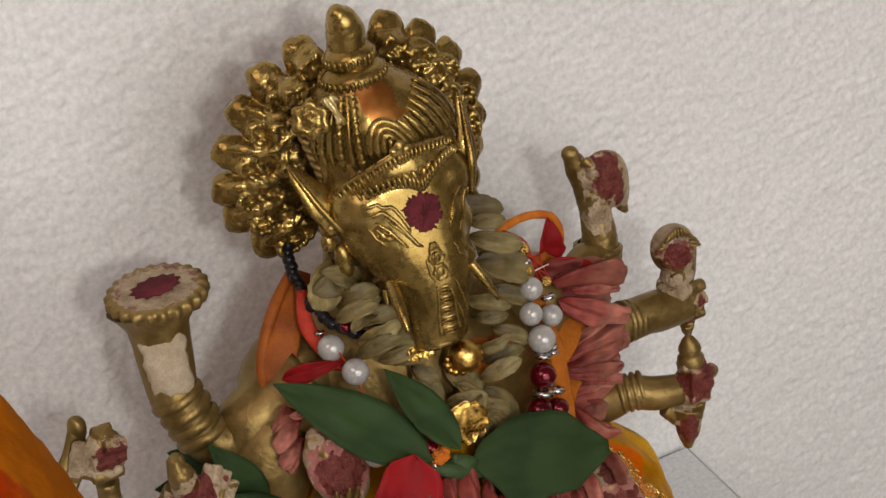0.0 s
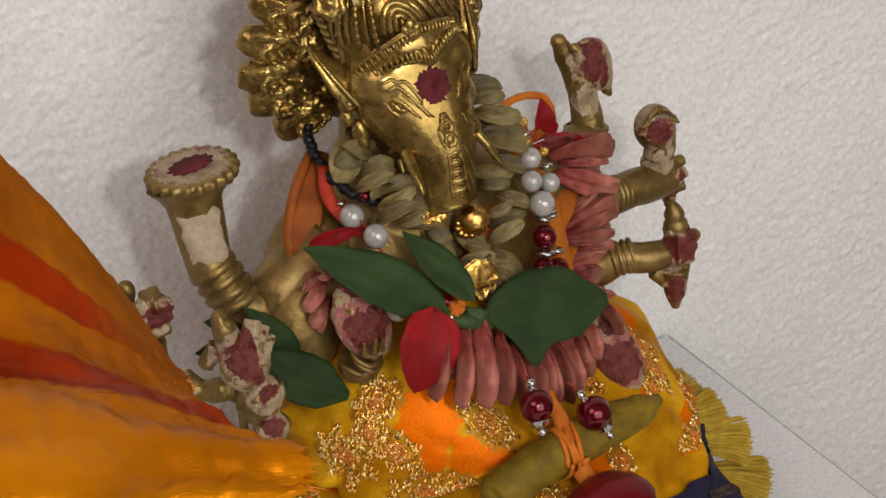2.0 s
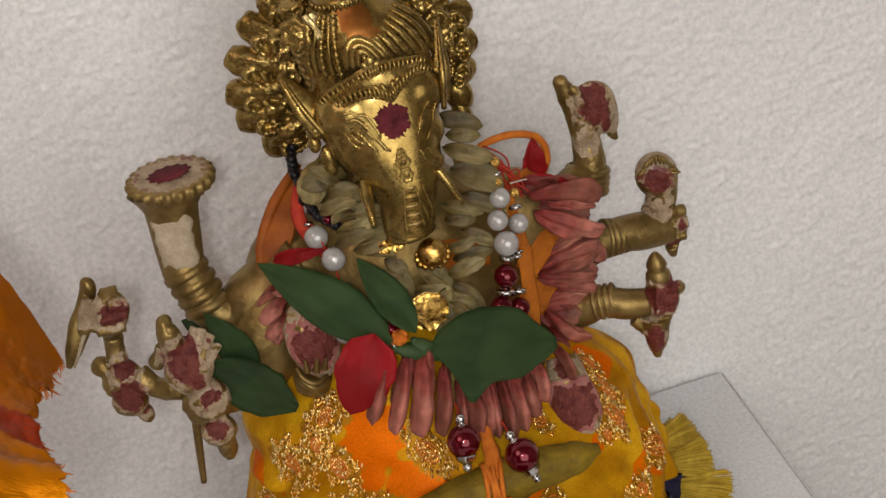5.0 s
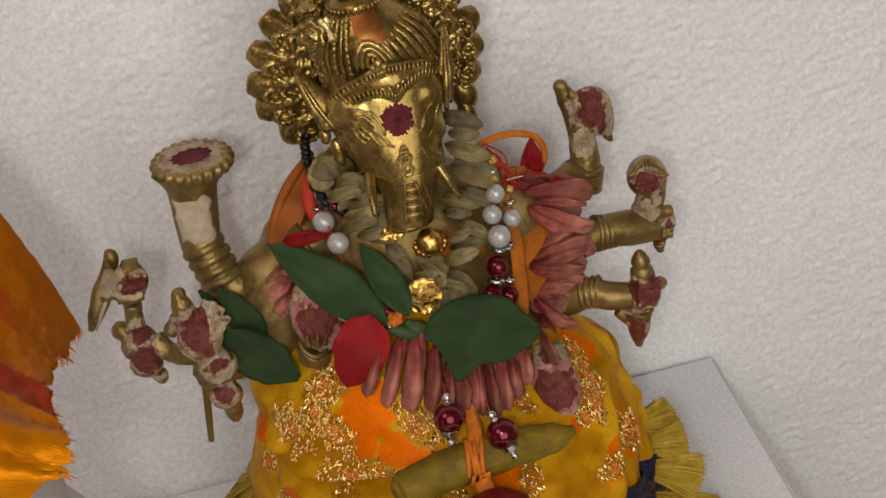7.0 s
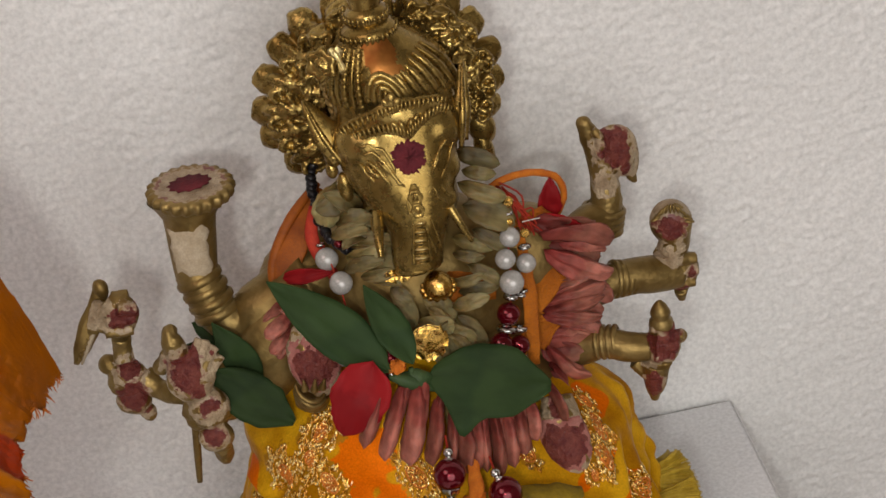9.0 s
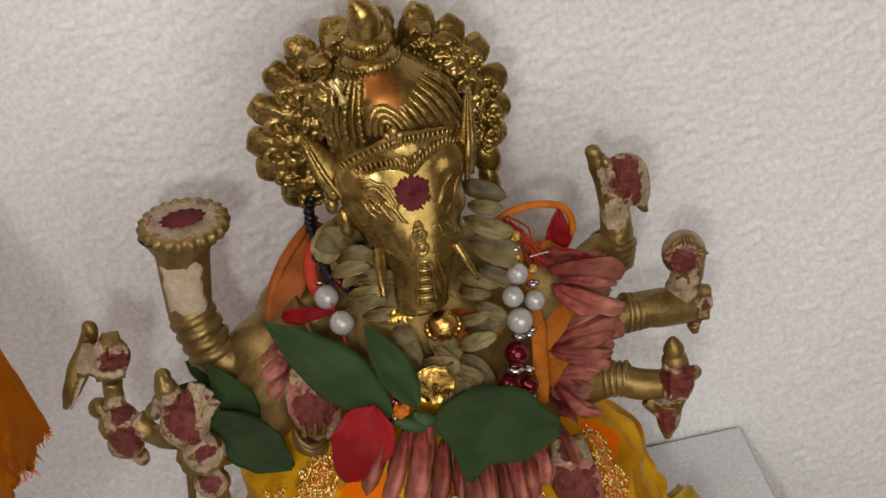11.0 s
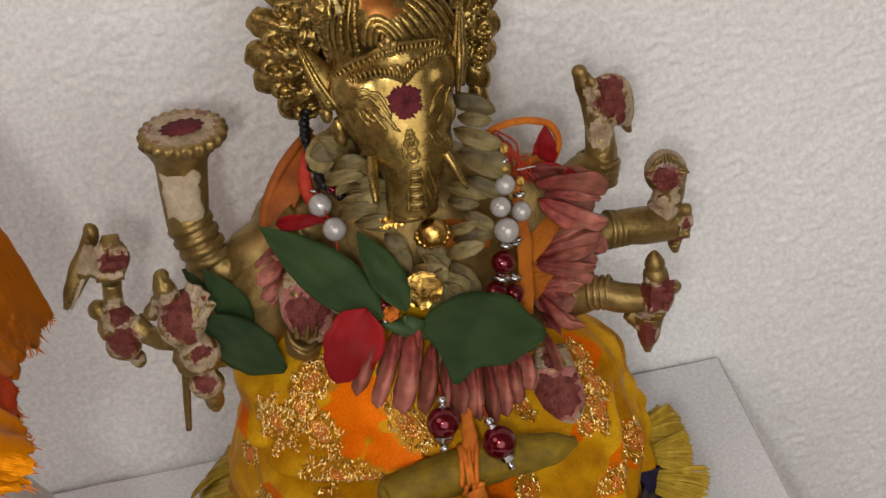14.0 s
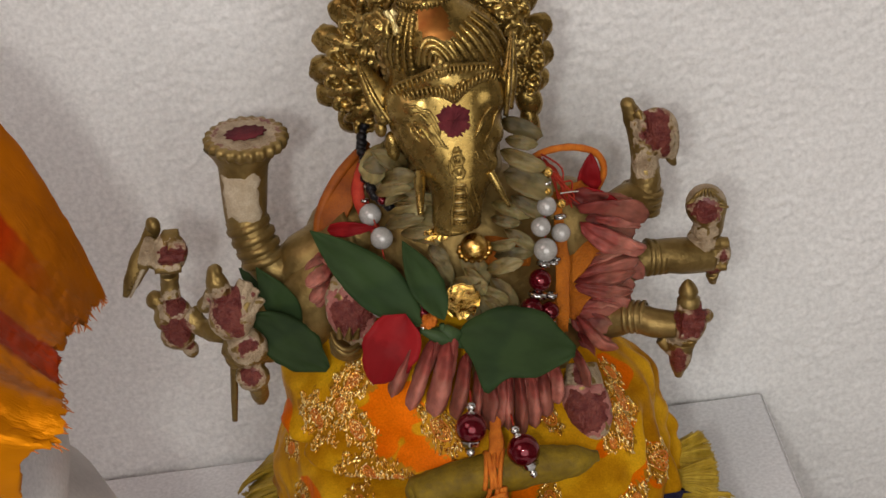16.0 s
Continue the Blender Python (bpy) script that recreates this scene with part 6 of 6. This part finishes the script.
s.tube([(0.0928, -0.0880, 0.1189), (0.0975, -0.0865, 0.1239), (0.1019, -0.0860, 0.1269), (0.1053, -0.0855, 0.1249)], [0.0034, 0.0042, 0.0034, 0.0010], 12, flat=0.14, rough=0.1)
s.tube([(0.0924, -0.0900, 0.1059), (0.0953, -0.0885, 0.1104), (0.1004, -0.0880, 0.1114)], [0.0034, 0.0036, 0.0010], 12, flat=0.14, rough=0.1)
part("band", s.mesh("band", [orange_ribbon]), scarf)
s = Shape()
s.tube([(0.0600, -0.0850, 0.1380), (0.0700, -0.0895, 0.1355), (0.0830, -0.0880, 0.1315)], [0.0045, 0.0075, 0.0060], 12, flat=0.35)
part("band", s.mesh("band", [orange_ribbon]), scarf)
s = Shape()
s.tube([(0.0368, -0.0760, 0.1610), (0.0345, -0.0820, 0.1545), (0.0370, -0.0880, 0.1480), (0.0400, -0.0915, 0.1440)], [0.0014, 0.0020, 0.0020, 0.0012], 10, flat=0.45)
part("red_strand", s.mesh("red_strand", [red_cord]), scarf, label="bright red cord")

# gilt trinkets under the trunk
sweet = thing("gilt_ball", None, "shiny gilt ball under the tip of the trunk", "ornament")
s = Shape()
s.ball((0.0668, -0.1005, 0.1420), 0.0042, seg=28, rings=18)
part("ball", s.mesh("ball", [gold_leaf]), sweet)
s = Shape()
for i in range(14):
    b = math.tau * i / 14
    s.ball((0.0668 + 0.0044 * math.cos(b), -0.0992, 0.1402 + 0.0036 * math.sin(b)), (0.0011, 0.0010, 0.0011), seg=8, rings=6)
part("collar", s.mesh("collar", [gold_leaf]), sweet)
foil_rng = random.Random(21)
for c, w, h, m, word in (((0.0607, -0.1105, 0.1300), 0.0058, 0.0054, gold_leaf, "crumpled piece of bright gold foil"), ((0.0562, -0.1005, 0.1475), 0.0040, 0.0022, gold_leaf, "small gilt trim under the trunk"), ((0.0508, -0.1165, 0.1285), 0.0022, 0.0024, orange_cord, "small orange marigold floret")):
    s = Shape()
    rows = []
    for i in range(9):
        rows.append([Vector(c) + Vector((w * (j / 4 - 1) * math.sqrt(1 - (i / 4 - 1) ** 2 / 2), 0.0, h * (i / 4 - 1) * math.sqrt(1 - (j / 4 - 1) ** 2 / 2))) + Vector([foil_rng.uniform(-0.0005, 0.0005), foil_rng.uniform(-0.0011, 0.0011), foil_rng.uniform(-0.0004, 0.0004)]) for j in range(9)])
    s.grid(rows, 0, False)
    s.grid([[p + Vector((0, 0.001, 0)) for p in r[::-1]] for r in rows], 0, False)
    kind = "marigold_floret" if m is orange_cord else "gold_foil"
    thing(kind, s.mesh(kind, [m]), word, "flower" if m is orange_cord else "foil")

# turmeric root tied with orange thread
root = thing("turmeric_root", None, "olive-yellow turmeric root tied with orange thread on the robe", "turmeric root")
s = Shape()
s.tube([(0.0385, -0.1420, 0.0855), (0.0420, -0.1410, 0.0858), (0.0560, -0.1400, 0.0880), (0.0740, -0.1390, 0.0890), (0.0860, -0.1385, 0.0885), (0.0945, -0.1370, 0.0880)], [0.0030, 0.0058, 0.0062, 0.0060, 0.0048, 0.0016], 18, steps=7, rough=0.10, rings=0.02, count=7)
part("root", s.mesh("root", [turmeric]), root)
s = Shape()
for k in range(6):
    x = 0.0605 + 0.0011 * k
    ring = [Vector((x + 0.0012 * math.sin(math.tau * i / 16 + k) + 0.0015 * i / 16, -0.1398 - 0.0066 * math.cos(math.tau * i / 16), 0.0884 + 0.0066 * math.sin(math.tau * i / 16))) for i in range(17)]
    s.tube(ring, [0.0007] * 17, 6, steps=2)
s.tube([(0.0640, -0.1430, 0.0930), (0.0655, -0.1350, 0.0960), (0.0665, -0.1270, 0.1010)], [0.0026, 0.0022, 0.0014], 10, flat=0.4, rough=0.3)
s.tube([(0.0640, -0.1460, 0.0860), (0.0655, -0.1500, 0.0800), (0.0630, -0.1530, 0.0760)], [0.0028, 0.0024, 0.0012], 10, flat=0.5, rough=0.3)
part("thread", s.mesh("thread", [orange_cord]), root, label="orange thread binding")

# red satin puff on the lap
s = Shape()
s.ball((0.0650, -0.1590, 0.0800), (0.0125, 0.0110, 0.0085), seg=30, rings=16, rough=0.0006)
thing("satin_puff", s.mesh("satin_puff", [red_satin]), "dark red satin puff resting on the robe", "satin puff")


# ---- the draped neighbour ----
def smooth_curve(knots, u):
    """The point at u (0 to 1) of a smooth curve through knots of (u, point)."""
    for k in range(len(knots) - 1):
        if u <= knots[k + 1][0] or k == len(knots) - 2:
            p0, p1, p2, p3 = (Vector(knots[max(0, min(len(knots) - 1, i))][1]) for i in (k - 1, k, k + 1, k + 2))
            w = (u - knots[k][0]) / (knots[k + 1][0] - knots[k][0])
            return 0.5 * (2 * p1 + (p2 - p0) * w + (2 * p0 - 5 * p1 + 4 * p2 - p3) * w * w + (3 * p1 - p0 - 3 * p2 + p3) * w ** 3)


END = ((0.0, (-0.0315, -0.152, 0.1735)), (0.22, (-0.0330, -0.178, 0.1830)), (0.5, (-0.0315, -0.213, 0.1925)), (0.64, (-0.0292, -0.226, 0.1955)), (0.76, (-0.0282, -0.2415, 0.1995)), (0.88, (-0.0345, -0.2450, 0.1920)), (1.0, (-0.0500, -0.236, 0.1640)))
EDGE = ((0.0, (-0.0315, -0.152, 0.1735)), (0.22, (-0.0372, -0.149, 0.1935)), (0.45, (-0.0462, -0.1475, 0.2205)), (0.68, (-0.0580, -0.156, 0.2450)), (1.0, (-0.0900, -0.170, 0.2820)))
FAR = ((0.0, (-0.0900, -0.170, 0.2820)), (0.22, (-0.1000, -0.172, 0.2720)), (0.5, (-0.1150, -0.175, 0.2350)), (0.64, (-0.1200, -0.200, 0.2370)), (0.76, (-0.1270, -0.230, 0.2400)), (0.88, (-0.1350, -0.260, 0.2250)), (1.0, (-0.1450, -0.295, 0.1800)))


def shawl_sheet():
    """The loose end of a satin shawl: bands run along it to the frayed cut edge; uv: along and across."""
    n, m = 90, 150
    rng = random.Random(2)
    fray, rows = [], []
    for j in range(m + 1):
        step = 0.0 if j == 0 else fray[-1] + rng.uniform(-0.012, 0.012)
        fray.append(max(-0.008, min(0.03, step)))
    fray = [f + rng.uniform(-0.006, 0.006) + (0.05 if 0.30 < j / m < 0.44 else 0.0) for j, f in enumerate(fray)]
    for i in range(n + 1):
        row = []
        for j in range(m + 1):
            c = j / m
            a = (i / n) ** 1.3
            a = a + fray[j] * max(0.0, 1 - i / 8)
            e, f = smooth_curve(END, c), smooth_curve(FAR, c)
            p = e.lerp(f, a)
            # the free edge hangs in a round curve
            p += (smooth_curve(EDGE, min(max(a, 0.0), 1.0)) - smooth_curve(EDGE, 0.0).lerp(smooth_curve(EDGE, 1.0), min(max(a, 0.0), 1.0))) * (1 - c) ** 1.5
            p.z += 0.0035 * math.sin(math.pi * min(a, 1.0)) * math.sin(11 * c + 1.0) + 0.0022 * noise.noise(Vector((a * 5, c * 9, 1.7))) + 0.0011 * noise.noise(Vector((a * 30, c * 14, 4.0))) + 0.0005 * noise.noise(Vector((a * 80, c * 60, 6.0)))
            p.z += 0.0013 * max(0.0, min(1.0, (c - 0.56) / 0.10)) * math.sin(46 * c + 5 * a + 1.5 * noise.noise(Vector((a * 6, c * 5, 2.0))))
            row.append(p)
        rows.append(row)
    return rows, n, m


def shawl_panel(name, j0, j1):
    s = Shape()
    s.grid([row[j0:j1 + 1] for row in shawl_rows], 0, False)
    me = s.mesh(name, [shawl_cloth])
    layer, w = me.uv_layers.new(name="UVMap"), j1 - j0 + 1
    for poly in me.polygons:
        for li, vi in zip(poly.loop_indices, poly.vertices):
            layer.data[li].uv = ((vi // w) / shawl_n, (j0 + vi % w) / shawl_m)
    ob = part(name, me, shawl)
    thick = ob.modifiers.new("thickness", "SOLIDIFY")
    thick.thickness, thick.offset, thick.use_rim = 0.0008, -1, False


shawl = thing("shawl", None, "orange satin shawl with red bands and frayed end", "shawl")
shawl_rows, shawl_n, shawl_m = shawl_sheet()
for name, j0, j1 in (("orange_panel", 0, 31), ("red_band", 31, 44), ("orange_panel", 44, 64), ("red_band", 64, 88), ("gold_panel", 88, 150)):
    shawl_panel(name, j0, j1)
s, rng = Shape(), random.Random(17)
for k in range(110):
    u = rng.uniform(0.3, shawl_m - 1.3)
    j = int(u)
    p = shawl_rows[0][j].lerp(shawl_rows[0][j + 1], u - j)
    d = (p - shawl_rows[4][j]).normalized() * rng.uniform(0.0006, 0.0022)
    side = Vector([rng.uniform(-0.001, 0.001) for _ in range(3)])
    s.tube([p - d * 0.3, p + d * 0.5 + side * 0.4, p + d + side], [0.00022, 0.00016, 0.00008], 5, steps=2)
tagged(part("frayed_edge", s.mesh("frayed_edge", [orange_cord]), shawl, label="loose frayed orange threads"), kind="stuff")

s = Shape()
s.lathe((-0.097, -0.195, 0.0), (0, 0, 1), [(0.0, 0.0), (0.056, 0.0), (0.060, 0.005), (0.058, 0.016), (0.048, 0.024), (0.052, 0.050), (0.064, 0.085), (0.068, 0.110), (0.062, 0.130), (0.053, 0.142), (0.056, 0.152), (0.053, 0.166), (0.044, 0.182), (0.030, 0.196), (0.022, 0.215), (0.022, 0.235), (0.012, 0.246), (0.0, 0.248)], 48)
thing("figurine", s.mesh("figurine", [white_glaze]), "plain white glazed figurine under the orange shawl", "figurine")


# ---- every loose thing gets its origin at the middle of its base ----
for ob in [o for o in scene.objects if o.parent is None and o.type in ("EMPTY", "MESH")]:
    if ob.name.startswith(("wall", "floor", "ceiling")):
        continue
    parts = [(c.matrix_basis.copy(), c.data) for c in ob.children if c.type == "MESH"]
    if ob.type == "MESH":
        parts = [(Matrix(), ob.data)]
    ends = [m @ Vector(k) for m, me in parts for k in ([min(v.co[i] for v in me.vertices) for i in range(3)], [max(v.co[i] for v in me.vertices) for i in range(3)])]
    base = Vector(((min(p.x for p in ends) + max(p.x for p in ends)) / 2, (min(p.y for p in ends) + max(p.y for p in ends)) / 2, min(p.z for p in ends)))
    for c in ob.children:
        c.matrix_basis = Matrix.Translation(-base) @ c.matrix_basis
    if ob.type == "MESH":
        ob.data.transform(Matrix.Translation(-base))
    ob.location = base
